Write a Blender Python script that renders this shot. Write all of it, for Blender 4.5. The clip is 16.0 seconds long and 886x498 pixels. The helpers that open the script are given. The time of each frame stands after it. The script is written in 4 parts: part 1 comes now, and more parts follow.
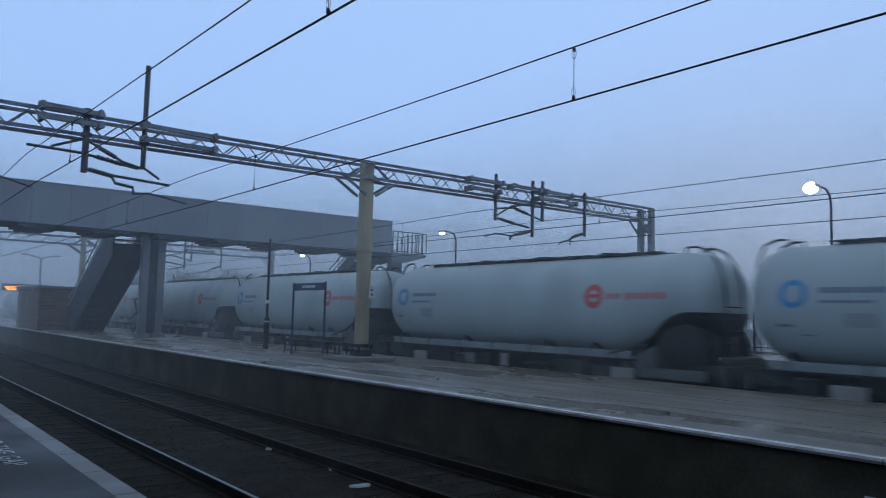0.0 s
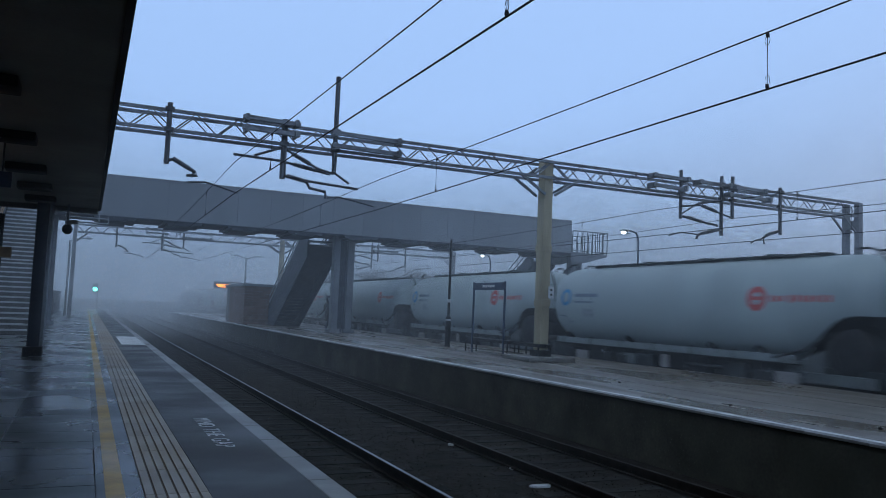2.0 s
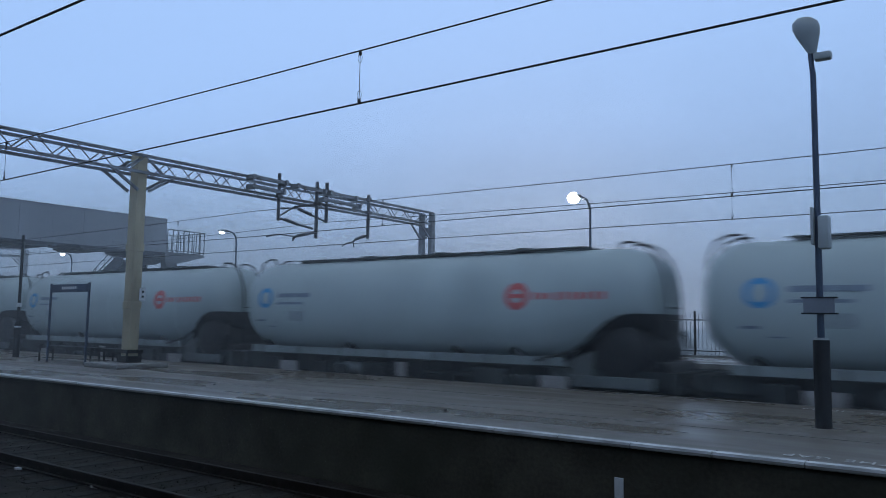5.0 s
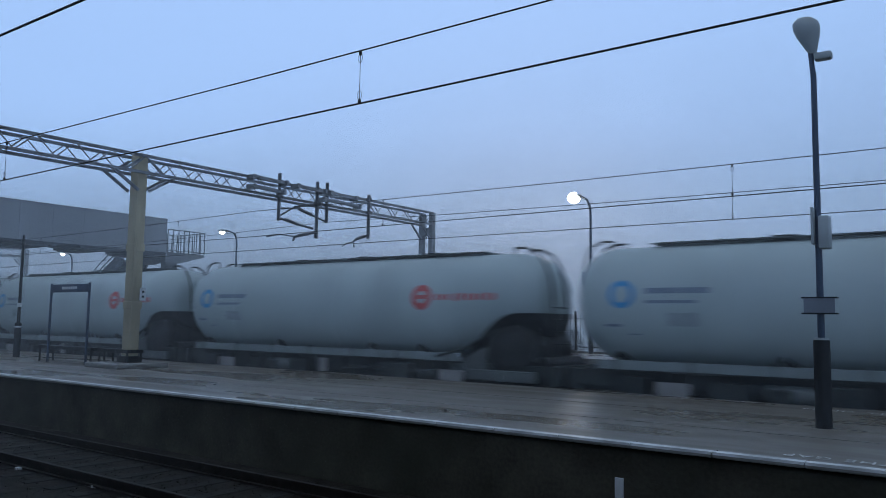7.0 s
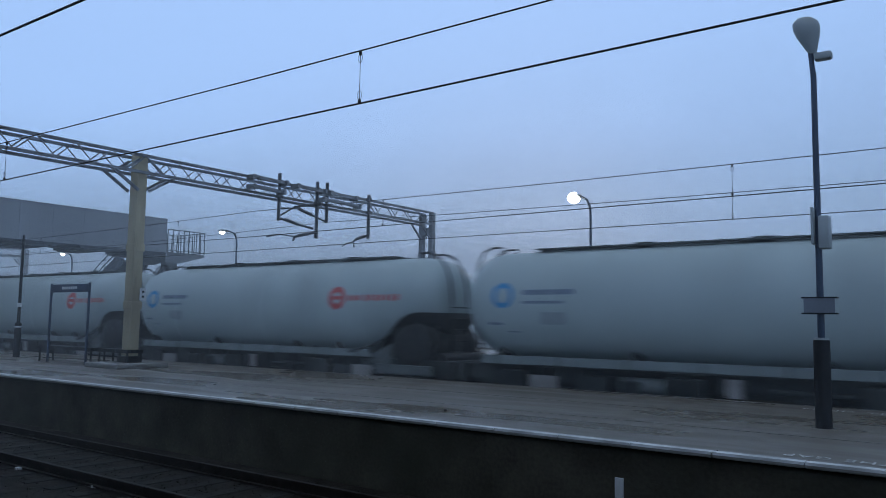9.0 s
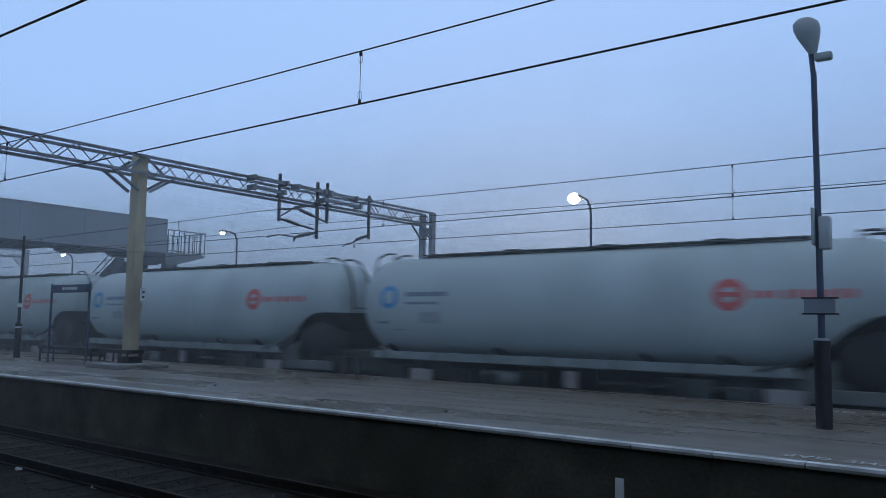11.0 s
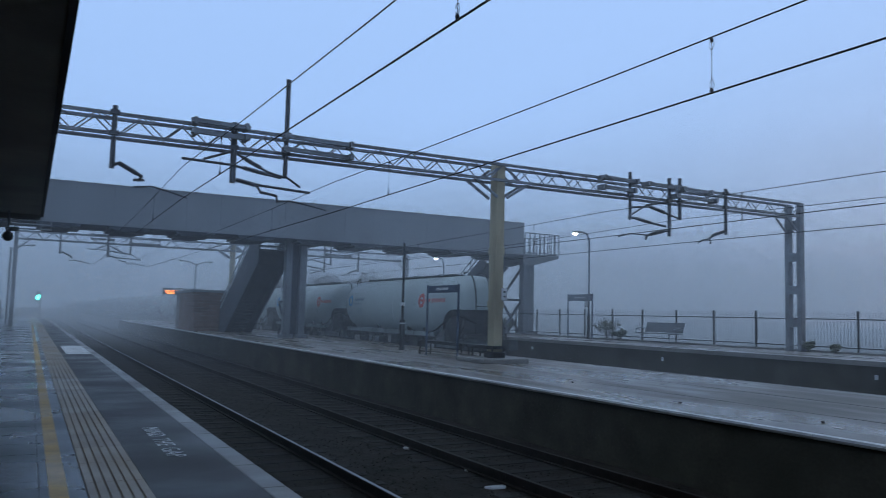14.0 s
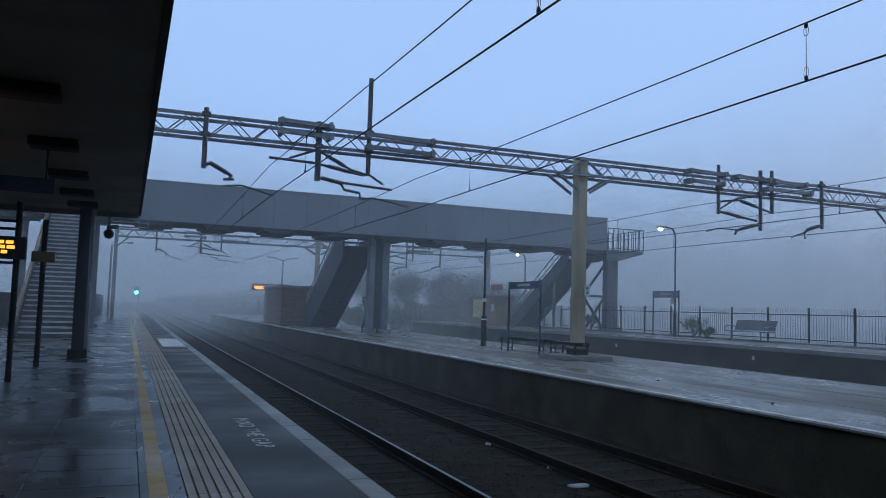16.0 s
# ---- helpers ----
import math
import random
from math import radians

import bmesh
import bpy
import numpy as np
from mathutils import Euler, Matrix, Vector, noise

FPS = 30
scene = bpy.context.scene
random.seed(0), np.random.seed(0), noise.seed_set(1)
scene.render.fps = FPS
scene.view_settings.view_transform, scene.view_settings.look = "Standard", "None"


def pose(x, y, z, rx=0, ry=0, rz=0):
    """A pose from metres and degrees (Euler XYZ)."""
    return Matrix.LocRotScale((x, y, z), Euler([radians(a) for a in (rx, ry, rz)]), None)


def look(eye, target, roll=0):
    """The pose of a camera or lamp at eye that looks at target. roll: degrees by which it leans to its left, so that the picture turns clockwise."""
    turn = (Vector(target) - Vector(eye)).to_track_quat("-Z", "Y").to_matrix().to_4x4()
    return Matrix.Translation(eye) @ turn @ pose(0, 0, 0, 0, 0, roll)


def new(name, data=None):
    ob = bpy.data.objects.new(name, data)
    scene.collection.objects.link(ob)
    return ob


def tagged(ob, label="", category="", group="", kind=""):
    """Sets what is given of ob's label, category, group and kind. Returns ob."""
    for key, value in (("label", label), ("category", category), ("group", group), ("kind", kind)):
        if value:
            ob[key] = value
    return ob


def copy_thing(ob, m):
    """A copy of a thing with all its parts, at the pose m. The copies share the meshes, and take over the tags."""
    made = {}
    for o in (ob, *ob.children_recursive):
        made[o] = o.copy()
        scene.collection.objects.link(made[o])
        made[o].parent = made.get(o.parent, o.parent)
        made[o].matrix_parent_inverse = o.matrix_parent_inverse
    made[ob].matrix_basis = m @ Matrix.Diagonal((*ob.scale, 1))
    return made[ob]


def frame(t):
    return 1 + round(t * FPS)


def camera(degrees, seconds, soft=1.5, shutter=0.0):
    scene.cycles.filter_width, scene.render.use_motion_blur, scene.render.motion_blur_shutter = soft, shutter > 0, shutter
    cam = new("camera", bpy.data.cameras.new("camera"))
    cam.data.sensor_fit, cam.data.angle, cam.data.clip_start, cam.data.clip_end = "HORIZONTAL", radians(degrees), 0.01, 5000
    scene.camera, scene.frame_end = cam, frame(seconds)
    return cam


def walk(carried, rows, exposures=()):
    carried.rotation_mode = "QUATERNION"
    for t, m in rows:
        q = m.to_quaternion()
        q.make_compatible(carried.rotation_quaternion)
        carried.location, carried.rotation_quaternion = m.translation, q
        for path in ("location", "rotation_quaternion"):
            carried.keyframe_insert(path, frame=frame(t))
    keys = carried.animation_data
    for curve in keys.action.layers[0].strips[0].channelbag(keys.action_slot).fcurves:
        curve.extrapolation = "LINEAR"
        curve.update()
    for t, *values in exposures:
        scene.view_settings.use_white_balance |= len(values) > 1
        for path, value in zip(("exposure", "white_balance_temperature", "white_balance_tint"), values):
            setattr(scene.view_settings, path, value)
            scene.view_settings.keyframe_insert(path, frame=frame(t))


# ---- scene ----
# ---------------------------------------------------------------- camera
cam = camera(59.1, 16.0, soft=0.75, shutter=0.35)
EYE = (0.0, 0.0, 1.3)
TURNS = [  # seconds, yaw, pitch, roll
    (0, -37.57, 4.97, -1.49), (0.3, -33.90, 4.86, -1.80), (0.5, -28.36, 4.74, -2.12), (0.7, -25.30, 4.62, -2.28),
    (1, -24.49, 4.53, -2.36), (3, -24.52, 4.52, -2.35), (3.5, -25.20, 4.60, -2.24), (3.6, -27.80, 4.72, -2.20),
    (3.8, -37.80, 5.02, -1.85), (4, -47.70, 5.36, -1.30), (4.2, -53.62, 5.44, -0.90), (4.6, -53.37, 5.41, -0.86),
    (6.5, -53.33, 5.41, -0.86), (9.2, -53.33, 5.41, -0.86), (11.2, -53.30, 5.45, -0.86), (11.5, -52.80, 5.62, -0.85),
    (12, -47.12, 5.55, -0.75), (12.5, -41.69, 5.41, -0.75), (13, -37.85, 5.27, -0.93), (13.5, -32.90, 5.08, -1.22),
    (14, -27.87, 4.86, -1.47), (14.5, -23.74, 4.66, -1.70), (15, -21.53, 4.63, -1.72), (15.5, -21.89, 4.42, -1.80),
    (16, -21.91, 4.40, -1.78)]
walk(cam, [(t, pose(*EYE, 90 + p, r, y)) for t, y, p, r in TURNS])
scene.cycles.transparent_max_bounces = 64

# ---------------------------------------------------------------- light: a foggy, overcast dusk
world = bpy.data.worlds.new("world")
scene.world = world
world.use_nodes = True
wn, wl = world.node_tree.nodes, world.node_tree.links
wn.clear()
w_out = wn.new("ShaderNodeOutputWorld")
w_add = wn.new("ShaderNodeAddShader")
w_fog = wn.new("ShaderNodeBackground")
w_sky = wn.new("ShaderNodeBackground")
sky = wn.new("ShaderNodeTexSky")
sky.sky_type, sky.sun_disc = "NISHITA", False
sky.sun_elevation, sky.sun_rotation = radians(6), radians(60)
w_sky.inputs[1].default_value = 0.004
coord = wn.new("ShaderNodeTexCoord")
sep = wn.new("ShaderNodeSeparateXYZ")
ramp = wn.new("ShaderNodeValToRGB")
ramp.color_ramp.interpolation = "EASE"
els = ramp.color_ramp.elements
els[0].position, els[0].color = 0.0, (0.262, 0.39, 0.60, 1)
els[1].position, els[1].color = 1.0, (0.25, 0.345, 0.46, 1)
e = els.new(0.13); e.color = (0.335, 0.515, 0.845, 1)
e = els.new(0.42); e.color = (0.375, 0.58, 0.98, 1)
e = els.new(0.60); e.color = (0.355, 0.47, 0.68, 1)
e = els.new(0.26); e.color = (0.365, 0.57, 0.965, 1)
w_fog.inputs[1].default_value = 1.0
wl.new(coord.outputs["Generated"], sep.inputs[0])
wl.new(sep.outputs["Z"], ramp.inputs[0])
wl.new(ramp.outputs[0], w_fog.inputs[0])
wl.new(sky.outputs[0], w_sky.inputs[0])
wl.new(w_fog.outputs[0], w_add.inputs[0])
wl.new(w_sky.outputs[0], w_add.inputs[1])
wl.new(w_add.outputs[0], w_out.inputs[0])
sun = new("sun", bpy.data.lights.new("sun", "SUN"))
sun.data.energy, sun.data.angle, sun.data.color = 0.15, radians(60), (1.0, 0.95, 0.88)
sun.matrix_world = look((0, 0, 60), (25, 14, 0))


# ---------------------------------------------------------------- materials
def mat(name, base, rough=0.6, metal=0.0, var=0.25, scale=3.0, fine=40.0, bump=0.2, bump_dist=0.01, wet=0.0, stain=None,
        stain_amount=0.5, stain_scale=0.7, stretch=(1, 1, 1), per_piece=0.0, spec=0.5, moving=False):
    """Paint, stone, metal: base colour with coarse and fine variation, relief, and damp patches that change the gloss."""
    m = bpy.data.materials.new(name)
    m.use_nodes = True
    n, l = m.node_tree.nodes, m.node_tree.links
    b = n["Principled BSDF"]
    tc = n.new("ShaderNodeTexCoord")
    mp = n.new("ShaderNodeMapping")
    mp.inputs["Scale"].default_value = stretch
    place = n.new("ShaderNodeNewGeometry")
    l.new(tc.outputs["Object"] if moving else place.outputs["Position"], mp.inputs[0])
    co, fi = n.new("ShaderNodeTexNoise"), n.new("ShaderNodeTexNoise")
    co.inputs["Scale"].default_value, co.inputs["Detail"].default_value = scale, 5
    fi.inputs["Scale"].default_value, fi.inputs["Detail"].default_value = fine, 3
    l.new(mp.outputs[0], co.inputs["Vector"])
    l.new(mp.outputs[0], fi.inputs["Vector"])
    mixf = n.new("ShaderNodeMath"); mixf.operation = "MULTIPLY_ADD"
    l.new(co.outputs[0], mixf.inputs[0]); mixf.inputs[1].default_value = 0.65
    add = n.new("ShaderNodeMath"); add.operation = "MULTIPLY"; add.inputs[1].default_value = 0.35
    l.new(fi.outputs[0], add.inputs[0]); l.new(add.outputs[0], mixf.inputs[2])
    rp = n.new("ShaderNodeMapRange")
    rp.inputs[1].default_value, rp.inputs[2].default_value = 0.3, 0.7
    rp.inputs[3].default_value, rp.inputs[4].default_value = 1 - var, 1 + var
    l.new(mixf.outputs[0], rp.inputs[0])
    last = rp.outputs[0]
    if per_piece:
        oi = n.new("ShaderNodeObjectInfo")
        r2 = n.new("ShaderNodeMapRange")
        r2.inputs[3].default_value, r2.inputs[4].default_value = 1 - per_piece, 1 + per_piece
        l.new(oi.outputs["Random"], r2.inputs[0])
        mu = n.new("ShaderNodeMath"); mu.operation = "MULTIPLY"
        l.new(last, mu.inputs[0]); l.new(r2.outputs[0], mu.inputs[1])
        last = mu.outputs[0]
    vm = n.new("ShaderNodeVectorMath"); vm.operation = "SCALE"
    vm.inputs[0].default_value = base
    l.new(last, vm.inputs["Scale"])
    colour = vm.outputs[0]
    if stain:
        st = n.new("ShaderNodeTexNoise")
        st.inputs["Scale"].default_value, st.inputs["Detail"].default_value = stain_scale, 6
        l.new(mp.outputs[0], st.inputs["Vector"])
        sr = n.new("ShaderNodeMapRange")
        sr.inputs[1].default_value, sr.inputs[2].default_value, sr.inputs[4].default_value = 0.38, 0.72, stain_amount
        sr.interpolation_type = "SMOOTHSTEP"
        l.new(st.outputs[0], sr.inputs[0])
        mx = n.new("ShaderNodeMix"); mx.data_type = "RGBA"
        l.new(sr.outputs[0], mx.inputs[0]); l.new(colour, mx.inputs[6]); mx.inputs[7].default_value = (*stain, 1)
        colour = mx.outputs[2]
    l.new(colour, b.inputs["Base Color"])
    b.inputs["Metallic"].default_value = metal
    b.inputs["Specular IOR Level"].default_value = spec
    rr = n.new("ShaderNodeMapRange")
    rr.inputs[1].default_value, rr.inputs[2].default_value = 0.3, 0.7
    rr.interpolation_type = "SMOOTHSTEP"
    rr.inputs[3].default_value, rr.inputs[4].default_value = max(0.04, rough - wet), min(1, rough + 0.08)
    we = n.new("ShaderNodeTexNoise")
    we.inputs["Scale"].default_value, we.inputs["Detail"].default_value = 0.8, 4
    l.new(mp.outputs[0], we.inputs["Vector"])
    l.new(we.outputs[0], rr.inputs[0]); l.new(rr.outputs[0], b.inputs["Roughness"])
    if bump:
        bp = n.new("ShaderNodeBump")
        bp.inputs["Strength"].default_value, bp.inputs["Distance"].default_value = bump, bump_dist
        l.new(mixf.outputs[0], bp.inputs["Height"]); l.new(bp.outputs[0], b.inputs["Normal"])
    return m


PANEL = mat("dusty_panel", (0.23, 0.22, 0.215), 0.7, var=0.2, scale=5, moving=True)
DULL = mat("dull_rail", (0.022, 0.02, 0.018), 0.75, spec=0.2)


def glow(name, colour, strength):
    m = bpy.data.materials.new(name)
    m.use_nodes = True
    b = m.node_tree.nodes["Principled BSDF"]
    b.inputs["Base Color"].default_value = (*[c * 0.5 for c in colour], 1)
    b.inputs["Emission Color"].default_value = (*colour, 1)
    b.inputs["Emission Strength"].default_value = strength
    return m


SLAB = mat("wet_slab", (0.046, 0.053, 0.053), 0.34, wet=0.18, var=0.22, scale=1.2, fine=60, bump=0.05, per_piece=0.07, spec=0.4)
ASPHALT = mat("wet_asphalt", (0.042, 0.042, 0.042), 0.62, spec=0.3, wet=0.22, var=0.35, scale=1.6, fine=180, bump=0.5, bump_dist=0.004)
ISLAND = mat("wet_tarmac", (0.17, 0.146, 0.117), 0.52, wet=0.34, var=0.25, scale=0.8, fine=120, bump=0.3, bump_dist=0.004,
             stain=(0.075, 0.07, 0.064), stain_amount=0.7, stain_scale=0.8, stretch=(1, 0.22, 1))
GROUT = mat("dirty_grout", (0.13, 0.105, 0.075), 0.6, var=0.3, scale=4)
TACTILE = mat("buff_tactile", (0.27, 0.215, 0.15), 0.5, wet=0.15, var=0.2, scale=2, fine=80, bump=0.2, per_piece=0.12)
YELLOW = mat("yellow_paint", (0.46, 0.28, 0.06), 0.5, wet=0.2, var=0.2, scale=4, stain=(0.16, 0.13, 0.07), stain_amount=0.4, stain_scale=3)
WHITE = mat("white_paint", (0.66, 0.67, 0.66), 0.55, wet=0.2, var=0.2, scale=5, stain=(0.2, 0.2, 0.2), stain_amount=0.6, stain_scale=2.5)
COPING = mat("coping_stone", (0.19, 0.18, 0.165), 0.5, wet=0.2, var=0.25, scale=3, per_piece=0.18, stain=(0.12, 0.12, 0.11), stain_amount=0.5)
WALLM = mat("sooty_platform_wall", (0.052, 0.049, 0.037), 0.85, spec=0.15, var=0.5, scale=1.5, fine=20, bump=0.5, bump_dist=0.02,
            stain=(0.028, 0.030, 0.021), stain_amount=0.7, per_piece=0.2)
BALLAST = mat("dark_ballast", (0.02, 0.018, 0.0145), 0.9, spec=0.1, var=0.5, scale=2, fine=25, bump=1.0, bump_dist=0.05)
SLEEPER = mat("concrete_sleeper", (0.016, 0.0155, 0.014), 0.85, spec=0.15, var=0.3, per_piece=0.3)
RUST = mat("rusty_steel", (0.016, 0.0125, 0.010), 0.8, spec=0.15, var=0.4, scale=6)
RAILTOP = mat("polished_rail", (0.24, 0.25, 0.26), 0.38, metal=1.0, var=0.1)
EARTH = mat("dull_earth", (0.035, 0.04, 0.03), 0.9, var=0.4, scale=0.3, fine=6, bump=0.6, bump_dist=0.05)
GALV = mat("galvanised_steel", (0.20, 0.215, 0.235), 0.55, metal=0.25, var=0.25, scale=4, stain=(0.10, 0.09, 0.08), stain_amount=0.4)
IRON = mat("dark_insulator_steel", (0.075, 0.08, 0.09), 0.5, metal=0.2, var=0.3)
CREAM = mat("weathered_cream_paint", (0.38, 0.325, 0.215), 0.6, var=0.2, scale=1.5, stain=(0.16, 0.13, 0.09), stain_amount=0.55, stain_scale=1.6,
            stretch=(1, 1, 0.3))
CONC = mat("damp_concrete", (0.17, 0.165, 0.155), 0.7, wet=0.2, var=0.25, scale=2)
CLAD = mat("grey_painted_cladding", (0.205, 0.22, 0.235), 0.55, var=0.12, scale=0.6, fine=30, bump=0.05, stain=(0.165, 0.176, 0.187), stain_amount=0.5,
           stain_scale=0.4, stretch=(1, 1, 0.25), per_piece=0.06)
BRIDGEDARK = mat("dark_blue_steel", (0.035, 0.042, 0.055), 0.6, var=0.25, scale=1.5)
PIER = mat("grey_painted_steel", (0.145, 0.157, 0.17), 0.5, var=0.2, scale=1)
NOSING = mat("pale_stair_nosing", (0.36, 0.37, 0.37), 0.6, var=0.15)
TREAD = mat("stair_tread", (0.09, 0.09, 0.09), 0.6, wet=0.2, var=0.25)
BRICK = mat("brown_brick", (0.16, 0.10, 0.078), 0.8, var=0.3, scale=3, fine=30, per_piece=0.2)
MORTAR = mat("mortar", (0.20, 0.19, 0.17), 0.9)
# black parts, and the sheet that paints shade under the tank ends
BLACK = mat("black_paint_and_shade", (0.017, 0.019, 0.021), 0.6, spec=0.3, var=0.3)
NAVY = mat("dark_blue_paint", (0.03, 0.05, 0.085), 0.45, var=0.2)
SIGNGREY = mat("grey_sign_face", (0.14, 0.16, 0.19), 0.5, var=0.1)
SIGNWHITE = mat("white_sign_face", (0.45, 0.46, 0.46), 0.5, var=0.12)
TANK = mat("dusty_grey_tank", (0.34, 0.40, 0.395), 0.45, var=0.14, scale=0.7, fine=25, bump=0.05, stain=(0.24, 0.285, 0.28), stain_amount=0.45,
           stain_scale=0.6, stretch=(1, 1.0, 0.5), per_piece=0.04, moving=True)
FRAME = mat("grimy_underframe", (0.026, 0.032, 0.034), 0.85, spec=0.2, var=0.45, scale=2.2, stain=(0.085, 0.095, 0.095), stain_amount=0.6, moving=True)
SOLE = mat("dusty_solebar", (0.085, 0.10, 0.10), 0.6, var=0.3, scale=2, stain=(0.09, 0.09, 0.09), stain_amount=0.5, moving=True)
SKIRT = mat("dusty_skirt", (0.17, 0.20, 0.20), 0.5, var=0.25, scale=1.5, stain=(0.14, 0.16, 0.16), stain_amount=0.5, moving=True)
RED = mat("red_lettering", (0.50, 0.115, 0.11), 0.5, var=0.12, spec=0.3, moving=True)
BLUE = mat("blue_lettering", (0.04, 0.24, 0.46), 0.5, var=0.12, moving=True)
STENCIL = mat("faded_stencil", (0.24, 0.285, 0.29), 0.5, var=0.25, scale=6, moving=True)
SLATE = mat("slate_blue_lettering", (0.15, 0.19, 0.235), 0.5, var=0.12, moving=True)
CEIL = mat("grimy_canopy_panel", (0.26, 0.25, 0.225), 0.6, var=0.2, scale=1.2, stain=(0.15, 0.145, 0.13), stain_amount=0.6)
LAMPGREY = mat("lamp_housing", (0.30, 0.33, 0.33), 0.4, var=0.1)
BARK = mat("wet_bark", (0.05, 0.042, 0.036), 0.9, var=0.4, scale=8)
LEAF = mat("dull_winter_leaf", (0.075, 0.085, 0.045), 0.7, var=0.4, scale=5)
BROWNWOOD = mat("brown_timber", (0.24, 0.15, 0.08), 0.6, var=0.3, scale=3)
POSTER = mat("faded_yellow_poster", (0.50, 0.42, 0.20), 0.5, var=0.2, scale=3)
HIVIS = mat("red_board", (0.32, 0.06, 0.055), 0.5, var=0.2)
LAMPLIGHT = glow("lamp_light", (1.0, 0.93, 0.80), 60)
ORANGE = glow("orange_display_light", (1.0, 0.40, 0.05), 1.9)
AMBER = glow("amber_display_light", (1.0, 0.24, 0.04), 5.0)
GREEN = glow("green_signal_light", (0.05, 1.0, 0.78), 30)


def fog_material(name, density, top, fade):
    """Thin fog: part of the light passes, the rest is scattered; it thins out upwards."""
    m = bpy.data.materials.new(name)
    m.use_nodes = True
    n, l = m.node_tree.nodes, m.node_tree.links
    n.clear()
    out, mix = n.new("ShaderNodeOutputMaterial"), n.new("ShaderNodeMixShader")
    tr, di, tl, ad = n.new("ShaderNodeBsdfTransparent"), n.new("ShaderNodeBsdfDiffuse"), n.new("ShaderNodeBsdfTranslucent"), n.new("ShaderNodeMixShader")
    di.inputs[0].default_value = tl.inputs[0].default_value = (0.93, 0.95, 0.94, 1)
    ad.inputs[0].default_value = 0.5
    l.new(di.outputs[0], ad.inputs[1]); l.new(tl.outputs[0], ad.inputs[2])
    geo, sp = n.new("ShaderNodeNewGeometry"), n.new("ShaderNodeSeparateXYZ")
    l.new(geo.outputs["Position"], sp.inputs[0])
    mr = n.new("ShaderNodeMapRange"); mr.interpolation_type = "SMOOTHSTEP"
    mr.inputs[1].default_value, mr.inputs[2].default_value = fade, top
    mr.inputs[3].default_value, mr.inputs[4].default_value = density, 0.0
    l.new(sp.outputs["Z"], mr.inputs[0])
    no = n.new("ShaderNodeTexNoise"); no.inputs["Scale"].default_value, no.inputs["Detail"].default_value = 0.12, 2
    l.new(geo.outputs["Position"], no.inputs["Vector"])
    nr = n.new("ShaderNodeMapRange")
    nr.inputs[1].default_value, nr.inputs[2].default_value, nr.inputs[3].default_value, nr.inputs[4].default_value = 0.3, 0.7, 0.8, 1.2
    l.new(no.outputs[0], nr.inputs[0])
    mu = n.new("ShaderNodeMath"); mu.operation = "MULTIPLY"; mu.use_clamp = True
    l.new(mr.outputs[0], mu.inputs[0]); l.new(nr.outputs[0], mu.inputs[1])
    l.new(mu.outputs[0], mix.inputs[0]); l.new(tr.outputs[0], mix.inputs[1]); l.new(ad.outputs[0], mix.inputs[2])
    l.new(mix.outputs[0], out.inputs[0])
    return m


# ---------------------------------------------------------------- mesh helpers
def box(bm, x0, x1, y0, y1, z0, z1, bevel=0.0):
    v = [bm.verts.new((x, y, z)) for z in (z0, z1) for y in (y0, y1) for x in (x0, x1)]
    f = [bm.faces.new([v[i] for i in q]) for q in ((0, 2, 3, 1), (4, 5, 7, 6), (0, 1, 5, 4), (2, 6, 7, 3), (0, 4, 6, 2), (1, 3, 7, 5))]
    if bevel:
        edges = list({e for q in f for e in q.edges})
        bmesh.ops.bevel(bm, geom=edges, offset=bevel, segments=2, affect="EDGES", profile=0.5)
    return bm


def rod(bm, a, b, r, n=8, r2=None, cap=True):
    """A round bar from a to b."""
    a, b = Vector(a), Vector(b)
    d = (b - a)
    m = Matrix.Translation((a + b) / 2) @ d.to_track_quat("Z", "Y").to_matrix().to_4x4()
    bmesh.ops.create_cone(bm, cap_ends=cap, segments=n, radius1=r, radius2=r if r2 is None else r2, depth=d.length, matrix=m)
    return bm


def beam(bm, a, b, w, h):
    """A square bar from a to b, w across and h high."""
    a, b = Vector(a), Vector(b)
    d = b - a
    side = d.cross(Vector((0, 0, 1)))
    side = (side if side.length > 1e-4 else Vector((1, 0, 0))).normalized() * (w / 2)
    up = side.cross(d).normalized() * (h / 2)
    v = [bm.verts.new(p + s * side + u * up) for p in (a, b) for s, u in ((-1, -1), (1, -1), (1, 1), (-1, 1))]
    for q in ((3, 2, 1, 0), (4, 5, 6, 7), (0, 1, 5, 4), (1, 2, 6, 5), (2, 3, 7, 6), (3, 0, 4, 7)):
        bm.faces.new([v[i] for i in q])
    return bm


def pipe(bm, points, r, n=8):
    """A bent tube through the points."""
    pts = [Vector(p) for p in points]
    rings = []
    for i, p in enumerate(pts):
        d = (pts[min(i + 1, len(pts) - 1)] - pts[max(i - 1, 0)]).normalized()
        q = d.to_track_quat("Z", "Y")
        rings.append([bm.verts.new(p + q @ Vector((r * math.cos(6.2832 * k / n), r * math.sin(6.2832 * k / n), 0))) for k in range(n)])
    for a, b in zip(rings, rings[1:]):
        for k in range(n):
            bm.faces.new((a[k], a[(k + 1) % n], b[(k + 1) % n], b[k]))
    bm.faces.new(rings[0][::-1]); bm.faces.new(rings[-1])
    return bm


def ball(bm, c, rx, ry, rz, u=14, v=8):
    bmesh.ops.create_uvsphere(bm, u_segments=u, v_segments=v, radius=1, matrix=Matrix.Translation(c) @ Matrix.Diagonal((rx, ry, rz, 1)))
    return bm


